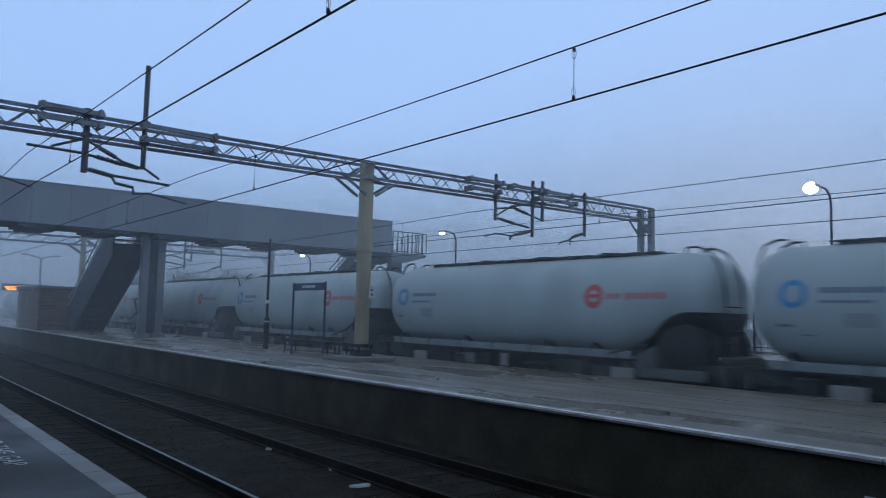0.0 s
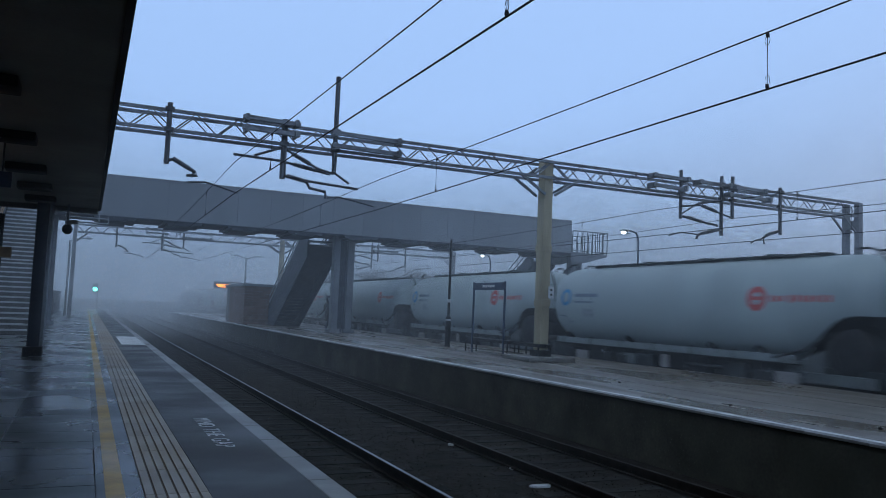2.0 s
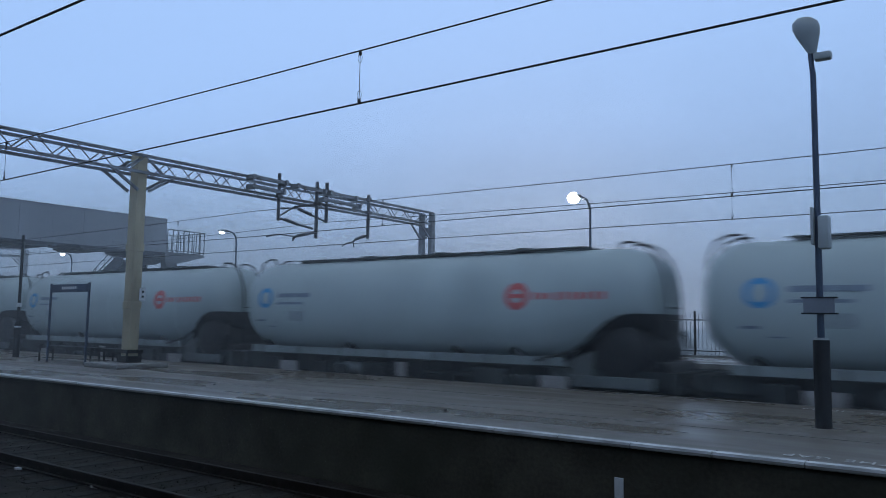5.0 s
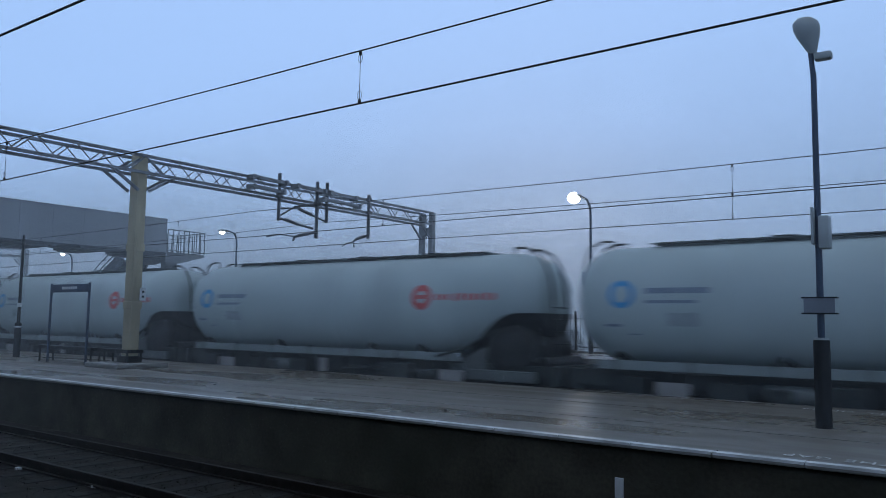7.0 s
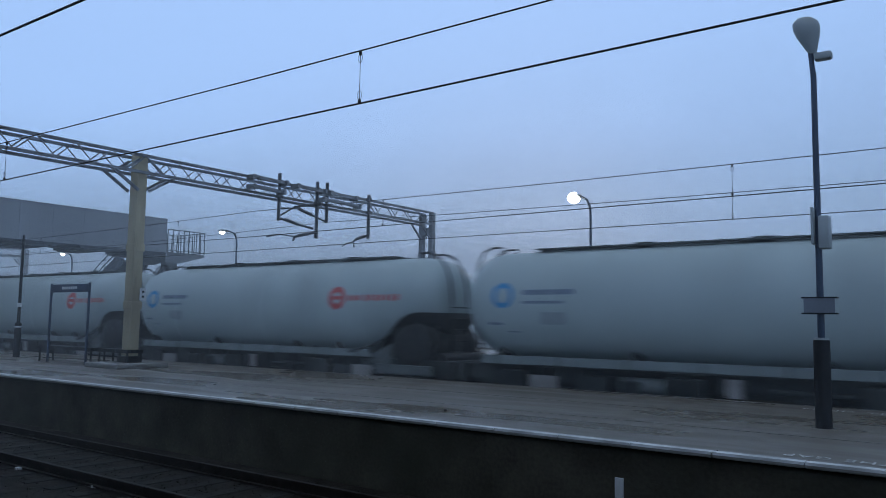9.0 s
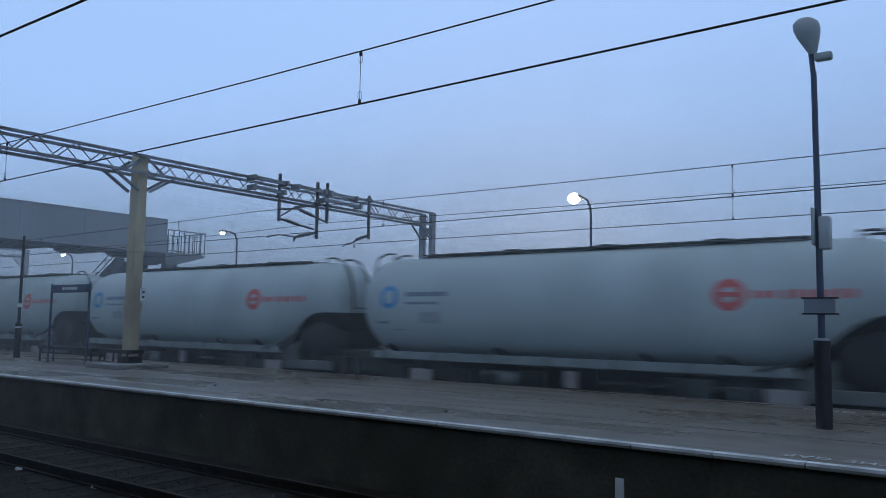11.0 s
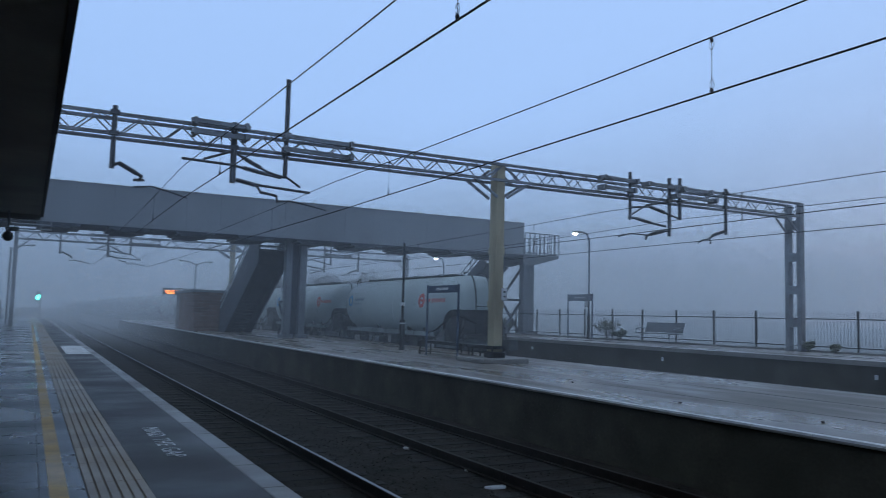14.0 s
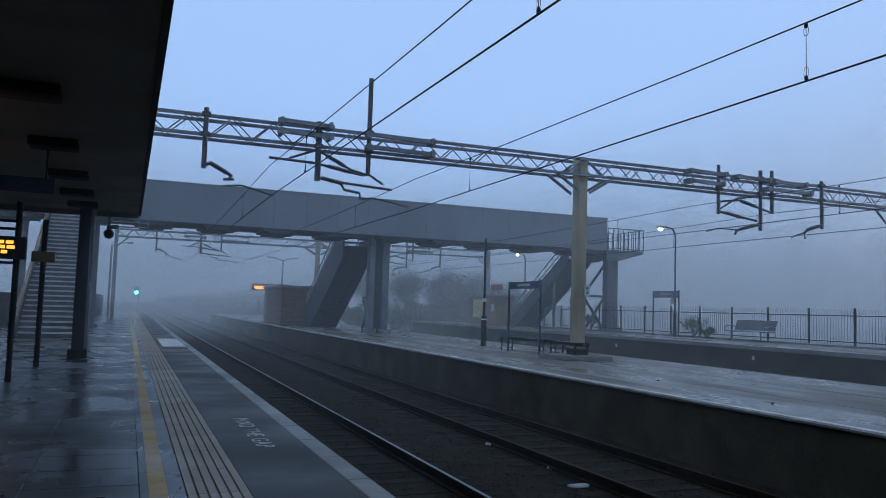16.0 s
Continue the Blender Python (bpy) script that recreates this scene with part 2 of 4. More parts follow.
def mesh(bm, name, material, smooth=False):
    bmesh.ops.recalc_face_normals(bm, faces=bm.faces[:])
    me = bpy.data.meshes.new(name)
    bm.to_mesh(me)
    bm.free()
    me.materials.append(material)
    if smooth:
        for p in me.polygons:
            p.use_smooth = True
        me.set_sharp_from_angle(angle=radians(40))
    return me


def part(name, bm, material, parent, label="", smooth=False):
    ob = new(name, mesh(bm, name, material, smooth))
    ob.parent = parent
    return tagged(ob, label)


def piece(name, me, parent, m):
    """One of many alike pieces, on shared mesh data."""
    ob = new(name, me)
    ob.parent = parent
    ob.matrix_basis = m
    return ob


def thing(name, label, category, x=0, y=0, z=0, rz=0, group="", kind=""):
    ob = new(name)
    ob.matrix_basis = pose(x, y, z, 0, 0, rz)
    return tagged(ob, label, category, group, kind)


def solid(name, bm, material, label, category, kind="", group="", smooth=False):
    return tagged(new(name, mesh(bm, name, material, smooth)), label, category, group, kind)


B = bmesh.new
RAIL_Z = -0.85

# ---------------------------------------------------------------- ground and platforms
bm = B(); box(bm, -900, 900, -900, 900, -1.6, -1.08)
solid("ground", bm, EARTH, "dull damp earth stretching off into fog", "ground", "structure")
bm = B()
for x0, x1 in ((1.9, 8.45), (14.3, 20.85)):
    box(bm, x0, x1, -60, 260, -1.3, -1.02)
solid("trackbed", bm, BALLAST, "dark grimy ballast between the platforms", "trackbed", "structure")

P_END = 88.0   # far ends of the platforms
P_BACK = -45.0
own = thing("platform_own", "wet paved platform with buff tactile strip and yellow line", "platform", kind="structure")
bm = B(); box(bm, -9.0, 1.60, P_BACK, P_END, -1.2, -0.03); part("core", bm, ASPHALT, own)
bm = B(); box(bm, 0.86, 1.60, P_BACK, P_END, -0.03, 0.0); part("asphalt_strip", bm, ASPHALT, own, "dark wet asphalt edge strip")
bm = B(); box(bm, 0.205, 0.325, P_BACK, P_END, 0.0005, 0.005); part("yellow_line", bm, YELLOW, own, "worn yellow painted line")
bm = B(); box(bm, 0.98, 1.60, 23.6, 28.4, 0.0, 0.006); part("pale_patch", bm, WHITE, own, "pale painted patch by the edge")
island = thing("platform_island", "wet dark tarmac island platform with pale edge", "platform", kind="structure")
bm = B(); box(bm, 8.55, 14.38, P_BACK, P_END, -1.2, 0.0); part("core", bm, ISLAND, island)
third = thing("platform_far", "damp raised far platform with concrete edge", "platform", kind="structure")
bm = B(); box(bm, 20.95, 26.0, P_BACK, 58, -1.2, 0.33); part("core", bm, ISLAND, third)
bm = B(); box(bm, 20.70, 20.97, P_BACK, 58, 0.20, 0.338); part("coping", bm, COPING, third, "pale concrete coping")

# ---------------------------------------------------------------- tracks
def track(x, head):
    t = thing("railway_track", "dark grimy railway track with polished rail heads", "track", x, 0, 0, kind="structure")
    for s in (-0.75, 0.75):
        bm = B()
        box(bm, s - 0.07, s + 0.07, -60, 260, RAIL_Z - 0.155, RAIL_Z - 0.13)
        box(bm, s - 0.012, s + 0.012, -60, 260, RAIL_Z - 0.13, RAIL_Z - 0.04)
        box(bm, s - 0.035, s + 0.035, -60, 260, RAIL_Z - 0.04, RAIL_Z - 0.004)
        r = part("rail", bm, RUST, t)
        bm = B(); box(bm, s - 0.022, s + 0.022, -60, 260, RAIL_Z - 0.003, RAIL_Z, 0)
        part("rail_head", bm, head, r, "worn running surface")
    return t


TRACKS = [track(x, RAILTOP if x < 4 else DULL) for x in (3.25, 6.75, 15.85, 19.30)]

# ---------------------------------------------------------------- fog in thin layers
def fog_layer(x0, x1, y0, y1, m):
    bm = B()
    v = [bm.verts.new(p) for p in ((x0, y0, -1.1), (x1, y1, -1.1), (x1, y1, 30), (x0, y0, 30))]
    bm.faces.new(v)
    return solid("fog", bm, m, "thin grey fog drifting over the tracks", "fog", "stuff", "fog layers")


FOGFAR = fog_material("denser_fog", 0.19, 20, 5)
y = 8.0
while y < 60:
    gap = 0.075 * y
    fog_layer(-60, 120, y, y, fog_material("fog", (0.0042 if y < 22 else 0.0062 if y < 46 else 0.027) * gap, 10, 2.5))
    y += gap
for y in (64, 72, 82, 95, 112, 135, 165):
    fog_layer(-90, 200, y, y, FOGFAR)
for x, a in ((10.3, 0.012), (14.37, 0.035), (20.66, 0.03), (26.3, 0.08)):
    fog_layer(x, x, -60, 60, fog_material("fog", a, 10, 2.5))
for x in (32, 42, 55, 75, 100, 130):
    fog_layer(x, x, -120, 200, FOGFAR)

# ---------------------------------------------------------------- overhead line portals
def portal(y):
    g = thing("overhead_line_portal", "lattice steel overhead line portal on cream posts", "gantry", 0, y, 0, group="overhead line portals")
    zt, zb, xl, xr = 5.70, 5.24, -0.9, 24.75
    for yy in (-0.28, 0.28):
        for z in (zt, zb):
            bm = B(); beam(bm, (xl, yy, z), (xr, yy, z), 0.075, 0.075); part("chord", bm, GALV, g)
    n = 52
    step = (xr - xl) / n
    bm = B(); rod(bm, (0, 0, 0), (step, 0, zt - zb), 0.017, 6); up = mesh(bm, "lacing", GALV)
    bm = B(); rod(bm, (0, 0, zt - zb), (step, 0, 0), 0.017, 6); down = mesh(bm, "lacing", GALV)
    for yy in (-0.28, 0.28):
        for i in range(n):
            piece("lacing", up if i % 2 else down, g, pose(xl + i * step, yy, zb))
    bm = B(); rod(bm, (0, -0.28, 0), (step, 0.28, 0), 0.014, 6); dg = mesh(bm, "lacing", GALV)
    for i in range(0, n, 2):
        piece("top_lacing", dg, g, pose(xl + i * step, 0, zt))
    # middle post: a solid box post on a plinth
    bm = B(); box(bm, 11.77, 12.05, -0.18, 0.18, 0.30, 5.78, 0.015); post = part("post", bm, CREAM, g, "tall cream painted post", True)
    for z in (1.55, 3.10):
        bm = B(); box(bm, 11.75, 12.07, -0.20, 0.20, z, z + 0.2, 0.01); part("band", bm, CREAM, post)
    bm = B(); box(bm, 11.70, 12.12, -0.26, 0.26, 0.12, 0.30, 0.02); part("foot", bm, BLACK, post, "dark post foot")
    bm = B(); box(bm, 11.98, 12.16, -0.222, -0.205, 1.78, 2.12); part("number_plate", bm, SIGNWHITE, post, "small white plate with dark marks")
    for z in (1.86, 1.99):
        bm = B(); box(bm, 12.04, 12.10, -0.230, -0.223, z, z + 0.055); part("plate_mark", bm, BLACK, post)
    for s in (-1, 1):
        for yy in (-0.24, 0.24):
            bm = B(); beam(bm, (11.92 + s * 0.16, yy, 4.75), (11.92 + s * 0.95, yy, 5.24), 0.06, 0.07); part("knee_brace", bm, GALV, g)
            bm = B(); beam(bm, (11.92 + s * 0.18, yy, 5.58), (11.92 + s * 0.62, yy, 5.24), 0.05, 0.06); part("knee_brace", bm, GALV, g)
    # end posts: twin legs with battens
    for x, z0 in ((24.75, 0.33), (-0.9, 0.0)):
        for yy in (-0.25, 0.25):
            bm = B(); box(bm, x - 0.11, x + 0.11, yy - 0.09, yy + 0.09, z0, 5.72, 0.01); part("leg", bm, GALV, g, "weathered grey post leg")
        for z in (1.2, 2.4, 3.6, 4.8):
            bm = B(); box(bm, x - 0.115, x + 0.115, -0.16, 0.16, z, z + 0.3); part("batten", bm, GALV, g)
        s = -1 if x > 0 else 1
        for yy in (-0.24, 0.24):
            bm = B(); beam(bm, (x + s * 0.1, yy, 4.65), (x + s * 0.75, yy, 5.24), 0.05, 0.06); part("knee_brace", bm, GALV, g)

    def tube(x, z0, z1, r=0.06):
        bm = B(); rod(bm, (x, -0.36, z0), (x, -0.36, z1), r, 10); box(bm, x - 0.1, x + 0.1, -0.44, -0.28, 5.66, 5.76); box(bm, x - 0.1, x + 0.1, -0.44, -0.28, 5.18, 5.28)
        part("drop_tube", bm, IRON, g, "dark vertical drop tube", True)

    def arm(pts, r=0.028, bulge=()):
        bm = B(); pipe(bm, [(x, -0.36, z) for x, z in pts], r * 1.25, 8)
        for x0, z0, x1, z1 in bulge:
            for k in range(6):
                f = k / 5
                c = Vector((x0 + (x1 - x0) * f, -0.36, z0 + (z1 - z0) * f))
                d = Vector((x1 - x0, 0, z1 - z0)).normalized() * 0.02
                rod(bm, c - d * 1.7, c + d * 1.7, 0.056, 10)
        part("registration_arm", bm, IRON, g, "dark insulated registration arm")

    tube(1.46, 4.42, 5.86); tube(4.16, 4.36, 5.84, 0.075); tube(5.45, 4.66, 7.12, 0.06)
    tube(16.60, 4.46, 5.98, 0.055); tube(18.26, 4.05, 5.96); tube(18.72, 4.62, 6.0); tube(20.83, 4.28, 5.86)
    arm([(1.40, 4.48), (1.62, 4.55), (2.10, 4.30)], 0.035, [(1.62, 4.55, 1.95, 4.38)])
    arm([(2.02, 4.18), (2.12, 4.32), (2.16, 4.22), (1.92, 4.20)])
    arm([(1.95, 4.05), (2.35, 4.09), (2.75, 4.0), (3.12, 3.90)], 0.018)
    arm([(2.96, 4.83), (4.1, 4.80), (5.35, 4.60)], 0.026, [(4.45, 4.75, 4.95, 4.67)])
    arm([(3.45, 4.86), (4.16, 5.15)], 0.024)
    arm([(4.16, 5.12), (5.0, 4.72), (5.45, 4.62)], 0.024, [(4.4, 5.0, 4.8, 4.82)])
    arm([(4.16, 4.46), (4.6, 4.38), (6.1, 4.30)], 0.026, [(4.3, 4.44, 4.75, 4.36)])
    arm([(5.45, 4.66), (5.85, 4.42)], 0.024)
    arm([(4.75, 4.38), (4.85, 4.20), (5.25, 4.15), (5.28, 3.98)], 0.03)
    arm([(5.28, 4.0), (5.6, 4.05), (6.1, 3.98), (6.55, 3.90)], 0.018)
    arm([(16.60, 4.55), (17.30, 4.45), (18.10, 4.36)], 0.03, [(16.90, 4.52, 17.40, 4.44)])
    arm([(16.60, 4.85), (17.40, 4.95), (18.70, 4.66)], 0.026, [(17.50, 4.93, 18.00, 4.82)])
    arm([(16.65, 4.62), (17.30, 5.0), (18.26, 5.2)], 0.022)
    arm([(18.26, 4.25), (17.60, 4.10), (17.30, 4.0), (17.25, 3.88)], 0.034, [(17.50, 4.07, 17.90, 4.17)])
    arm([(17.35, 4.02), (16.60, 4.03), (16.15, 3.90)], 0.018)
    arm([(20.83, 4.40), (20.33, 4.28), (20.08, 4.12), (20.11, 3.92)], 0.034, [(20.23, 4.22, 20.63, 4.35)])
    arm([(20.08, 4.1), (19.73, 4.02), (19.53, 3.90)], 0.018)
    for x0, x1, z in ((3.1, 4.5, 5.72), (3.1, 4.5, 5.46), (5.3, 7.2, 5.62), (5.3, 7.2, 5.30), (15.30, 16.80, 5.66), (15.30, 16.70, 5.36), (17.10, 18.50, 5.64),
                      (18.60, 20.03, 5.62), (18.30, 20.23, 5.36)):
        bm = B(); beam(bm, (x0, -0.62, z), (x1, -0.50, z), 0.10, 0.10)
        for xx in (x0 + 0.1, x1 - 0.1):
            box(bm, xx - 0.04, xx + 0.04, -0.66, -0.26, z - 0.08, z + 0.08)
        part("cross_tube", bm, GALV, g, "clamped horizontal tube")
    return g


portal(19.3)
portal(53.0)
bm = B(); box(bm, 11.1, 12.6, 18.55, 20.1, 0, 0.13, 0.02)
solid("plinth", bm, CONC, "low damp concrete plinth under the post", "plinth", smooth=True)
bm = B(); box(bm, 11.36, 12.46, 52.4, 53.6, 0, 0.13, 0.02)
solid("plinth", bm, CONC, "low damp concrete plinth under the post", "plinth", smooth=True)

# wires: contact wire, messenger and droppers over each track
def wire_line(x_at, phase):
    w = thing("overhead_wire", "dark overhead contact wire hung by droppers", "wire", group="overhead wires")
    ys = [-45, -14.0, 19.3, 53.0, 90, 125]
    cx = [x_at(y) for y in ys]
    bm = B(); pipe(bm, [(x, y, 3.90) for x, y in zip(cx, ys)], 0.011, 6); part("contact_wire", bm, BLACK, w)
    pts = []
    for i in range(len(ys) - 1):
        for k in range(6):
            f = k / 6
            sag = 0.16 * 4 * f * (1 - f)
            pts.append((cx[i] + (cx[i + 1] - cx[i]) * f, ys[i] + (ys[i + 1] - ys[i]) * f, 4.70 - sag))
    bm = B(); pipe(bm, pts, 0.009, 6); part("messenger_wire", bm, BLACK, w)
    for k in range(-3, 9):
        y = phase + 9.3 * k
        x = float(np.interp(y, ys, cx))
        zt = float(np.interp(y, [p[1] for p in pts], [p[2] for p in pts]))
        bm = B(); rod(bm, (x, y, 3.90), (x, y, zt), 0.004, 5)
        for z in (3.93, zt - 0.03):
            ball(bm, (x, y, z), 0.022, 0.022, 0.035, 8, 5)
        for z in (4.0, zt - 0.09):
            pipe(bm, [(x, y + 0.035 * math.cos(a), z + 0.06 * math.sin(a)) for a in np.linspace(0.2, 6.1, 9)], 0.004, 4)
        part("dropper", bm, BLACK, w)
    return w


def stagger(mid, s):
    return lambda y: mid + s * (0.17 if int(round(y / 33.0 + 5)) % 2 else -0.17)


wire_line(stagger(3.22, 1), 5.9)
wire_line(stagger(6.68, -1), 6.3)
wire_line(stagger(15.75, -1), 4.6)
wire_line(stagger(19.2, 1), 5.6)

# ---------------------------------------------------------------- footbridge
def footbridge():
    b = thing("footbridge", "grey clad station footbridge with stairs to each platform", "footbridge")
    y0, y1, zb, zt = 37.0, 39.6, 4.80, 6.62
    xs = [-6.2 + 1.5415 * k for k in range(21)]
    for k, x in enumerate(xs[:-1]):
        for yy in (y0, y1):
            bm = B(); box(bm, x + 0.004, x + 1.537, yy - 0.03, yy + 0.03, zb + 0.05, zt)
            part("side_panel", bm, CLAD, b, "flat grey parapet panel")
    bm = B(); box(bm, -6.2, 24.63, y0 - 0.05, y1 + 0.05, zt, zt + 0.05); part("roof_edge", bm, CLAD, b)
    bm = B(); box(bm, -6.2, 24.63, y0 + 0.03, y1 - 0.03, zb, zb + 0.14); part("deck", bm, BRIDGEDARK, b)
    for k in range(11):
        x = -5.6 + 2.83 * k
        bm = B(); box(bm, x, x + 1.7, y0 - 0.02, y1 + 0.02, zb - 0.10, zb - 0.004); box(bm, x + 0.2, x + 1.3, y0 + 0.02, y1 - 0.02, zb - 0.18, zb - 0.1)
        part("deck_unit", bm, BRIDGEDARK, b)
    # end landing with open railing
    bm = B(); box(bm, 24.63, 27.08, y0, y1, zb - 0.06, zb + 0.10); part("landing", bm, PIER, b)
    v = [(24.63, zb - 0.06), (27.03, zb - 0.06), (25.53, zb - 0.48), (24.63, zb - 0.48)]
    bm = B()
    for yy in (y0 + 0.05, y1 - 0.05):
        f = [bm.verts.new((x, yy + d, z)) for d in (-0.04, 0.04) for x, z in v]
        bm.faces.new(f[:4]); bm.faces.new(f[4:][::-1])
        for i in range(4):
            bm.faces.new((f[i], f[(i + 1) % 4], f[4 + (i + 1) % 4], f[4 + i]))
    part("landing_bracket", bm, PIER, b)
    rl = [((24.73, y0), (27.08, y0)), ((27.08, y0), (27.08, y1)), ((27.08, y1), (24.73, y1))]
    for (xa, ya), (xb, yb) in rl:
        for z in (zb + 1.32, zb + 0.2):
            bm = B(); rod(bm, (xa, ya, z), (xb, yb, z), 0.028, 6); part("rail", bm, PIER, b)
        n = 7
        bm = B(); rod(bm, (0, 0, 0), (0, 0, 1.25), 0.026, 6); me = mesh(bm, "baluster", PIER)
        for k in range(n + 1):
            piece("baluster", me, b, pose(xa + (xb - xa) * k / n, ya + (yb - ya) * k / n, zb + 0.1))
    # piers
    for x0, x1, yb, zf in ((11.20, 11.50, 38.2, 0), (11.90, 12.25, 38.2, 0), (25.33, 26.03, 38.2, 0.33), (-1.75, -1.35, 38.0, 0), (-4.6, -4.2, 38.0, 0)):
        bm = B(); box(bm, x0, x1, yb - 0.25, yb + 0.25, zf, zb, 0.01); p = part("pier", bm, PIER, b, "grey painted steel pier", True)
        bm = B(); box(bm, x0 - 0.12, x1 + 0.12, yb - 0.4, yb + 0.4, zf, zf + 0.18, 0.01); part("pier_foot", bm, PIER, p)
    bm = B(); box(bm, 11.50, 11.90, 38.15, 38.25, 0.0, 4.8); part("pier_web", bm, BRIDGEDARK, b)
    # stairs running away from the bridge: island and far platform
    for x0, x1, ys, ye, z0, lo, cut, hi in ((10.25, 11.75, 39.6, 48.2, 0.0, 1.0, 1.6, 1.25), (23.73, 25.23, 39.6, 46.8, 0.33, 0.6, 0.8, 0.6)):
        n = 26
        for k in range(n):
            y = ys + (ye - ys) * k / n
            z = zb + (z0 - zb) * (k + 1) / n
            bm = B(); box(bm, x0 + 0.06, x1 - 0.06, y, y + (ye - ys) / n + 0.03, z, z + 0.05); part("step", bm, TREAD, b)
        for x in (x0, x1):
            bm = B()
            q = [bm.verts.new((x + d, yy, zz)) for d in (-0.04, 0.04) for yy, zz in ((ys, zb - lo), (ye - cut, z0), (ye, z0), (ye, z0 + hi), (ys, zb + hi - 0.35))]
            bm.faces.new(q[:5]); bm.faces.new(q[5:][::-1])
            for i in range(5):
                bm.faces.new((q[i], q[(i + 1) % 5], q[5 + (i + 1) % 5], q[5 + i]))
            part("stringer", bm, BRIDGEDARK, b, "dark stair side plate")
            if x == x0:
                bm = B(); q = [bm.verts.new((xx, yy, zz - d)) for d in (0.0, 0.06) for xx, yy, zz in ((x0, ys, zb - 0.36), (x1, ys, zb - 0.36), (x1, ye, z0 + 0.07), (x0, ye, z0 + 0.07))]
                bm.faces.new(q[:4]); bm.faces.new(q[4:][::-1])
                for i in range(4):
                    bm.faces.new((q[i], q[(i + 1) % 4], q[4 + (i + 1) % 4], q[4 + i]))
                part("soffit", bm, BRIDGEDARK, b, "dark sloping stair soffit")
            for dz in (0.12, 0.5):
                bm = B(); rod(bm, (x, ys, zb + hi - 0.2 + dz), (x, ye, z0 + hi + 0.05 + dz), 0.03, 6); part("handrail", bm, LAMPGREY, b, "pale stair handrail")
            for k in range(9):
                f = k / 8
                y, z = ys + (ye - ys) * f, zb + hi - 0.35 + (z0 + 0.35 - zb) * f
                bm = B(); rod(bm, (x, y, z - 0.1), (x, y, z + 0.62), 0.02, 6); part("rail_post", bm, PIER, b)
    for a, c in (((11.85, 39.4, 0.1), (11.85, 41.2, 1.7)), ((11.85, 39.4, 1.7), (11.85, 41.2, 0.1)), ((11.85, 39.4, 1.8), (11.85, 41.2, 1.8))):
        bm = B(); beam(bm, a, c, 0.08, 0.1); part("brace", bm, BRIDGEDARK, b)
    # braced frame under the far stairs
    for y in (38.6, 41.4):
        bm = B(); box(bm, 23.83, 23.97, y, y + 0.14, 0.33, 4.2); part("brace_leg", bm, PIER, b)
    for a, c in (((24.03, 38.3, 0.4), (25.33, 38.3, 2.2)), ((24.03, 38.3, 2.2), (25.33, 38.3, 0.4)), ((24.03, 38.3, 2.3), (25.33, 38.3, 2.3)), ((24.03, 38.3, 2.4), (25.33, 38.3, 4.1))):
        bm = B(); beam(bm, a, c, 0.1, 0.12); part("brace", bm, BRIDGEDARK, b)
    # stairs coming towards the open platform
    x0, x1, n = -3.2, -1.6, 28
    y = 28.0
    for k in range(n):
        z = zb * (k + 1) / n
        bm = B(); box(bm, x0, x1, y, y + 0.31, z - 0.17, z - 0.01); s = part("step", bm, TREAD, b)
        bm = B(); box(bm, x0, x1, y - 0.012, y + 0.05, z - 0.055, z); part("nosing", bm, NOSING, s, "pale worn stair nosing")
        y += 0.27 if k != 13 else 1.4
        if k == 13:
            bm = B(); box(bm, x0, x1, y - 1.15, y, z - 0.17, z - 0.012); part("half_landing", bm, BROWNWOOD, b, "brown edged half landing")
    for x in (x0 - 0.04, x1 + 0.04):
        bm = B()
        q = [bm.verts.new((x + d, yy, zz)) for d in (-0.03, 0.03) for yy, zz in ((27.9, 0.0), (37.0, 4.5), (37.0, 5.3), (27.9, 0.45))]
        bm.faces.new(q[:4]); bm.faces.new(q[4:][::-1])
        for i in range(4):
            bm.faces.new((q[i], q[(i + 1) % 4], q[4 + (i + 1) % 4], q[4 + i]))
        part("stringer", bm, BRIDGEDARK, b, "dark stair side plate")
        for dz in (0.65, 0.95):
            bm = B(); rod(bm, (x, 27.9, dz), (x, 37.0, 4.85 + dz), 0.025, 6); part("handrail", bm, BROWNWOOD, b, "dull yellow handrail")
    return b


footbridge()

# ---------------------------------------------------------------- tank wagons
HW, ZT, ZB = 1.30, 2.95, 0.40   # half width, crown and belly of the barrel


def barrel(y):
    """Half width, top, bottom of the tank at y (0 = the ring mark, dished rear end at -11.05)."""
    front, rear = 1.15, -11.05
    hw, top = HW, ZT
    if front - y < 0.75:
        r = math.sqrt(max(0.0, 1 - (1 - (front - y) / 0.75) ** 2))
        hw, top = HW * (0.5 + 0.5 * r), ZT - 0.50 * (1 - r)
    if y - rear < 1.0:
        r = math.sqrt(max(0.0, 1 - (1 - (y - rear) / 1.0) ** 2))
        hw, top = HW * (0.55 + 0.45 * r), ZT - 0.55 * (1 - r)
    bot = ZB + 0.62 * min(1, max(0, (-8.8 - y) / 1.9)) ** 1.4
    if y > 0.1:
        bot = ZB + 0.62 * min(1, (y - 0.1) / 1.05) ** 1.7
    return hw, top, bot


def shell_x(y, z):
    """How far the tank's flank stands out at height z."""
    hw, top, bot = barrel(y)
    c, h = (top + bot) / 2, (top - bot) / 2
    q = min(1.0, abs((z - c) / h))
    return hw * (1 - q ** 2.35) ** (1 / 2.35)


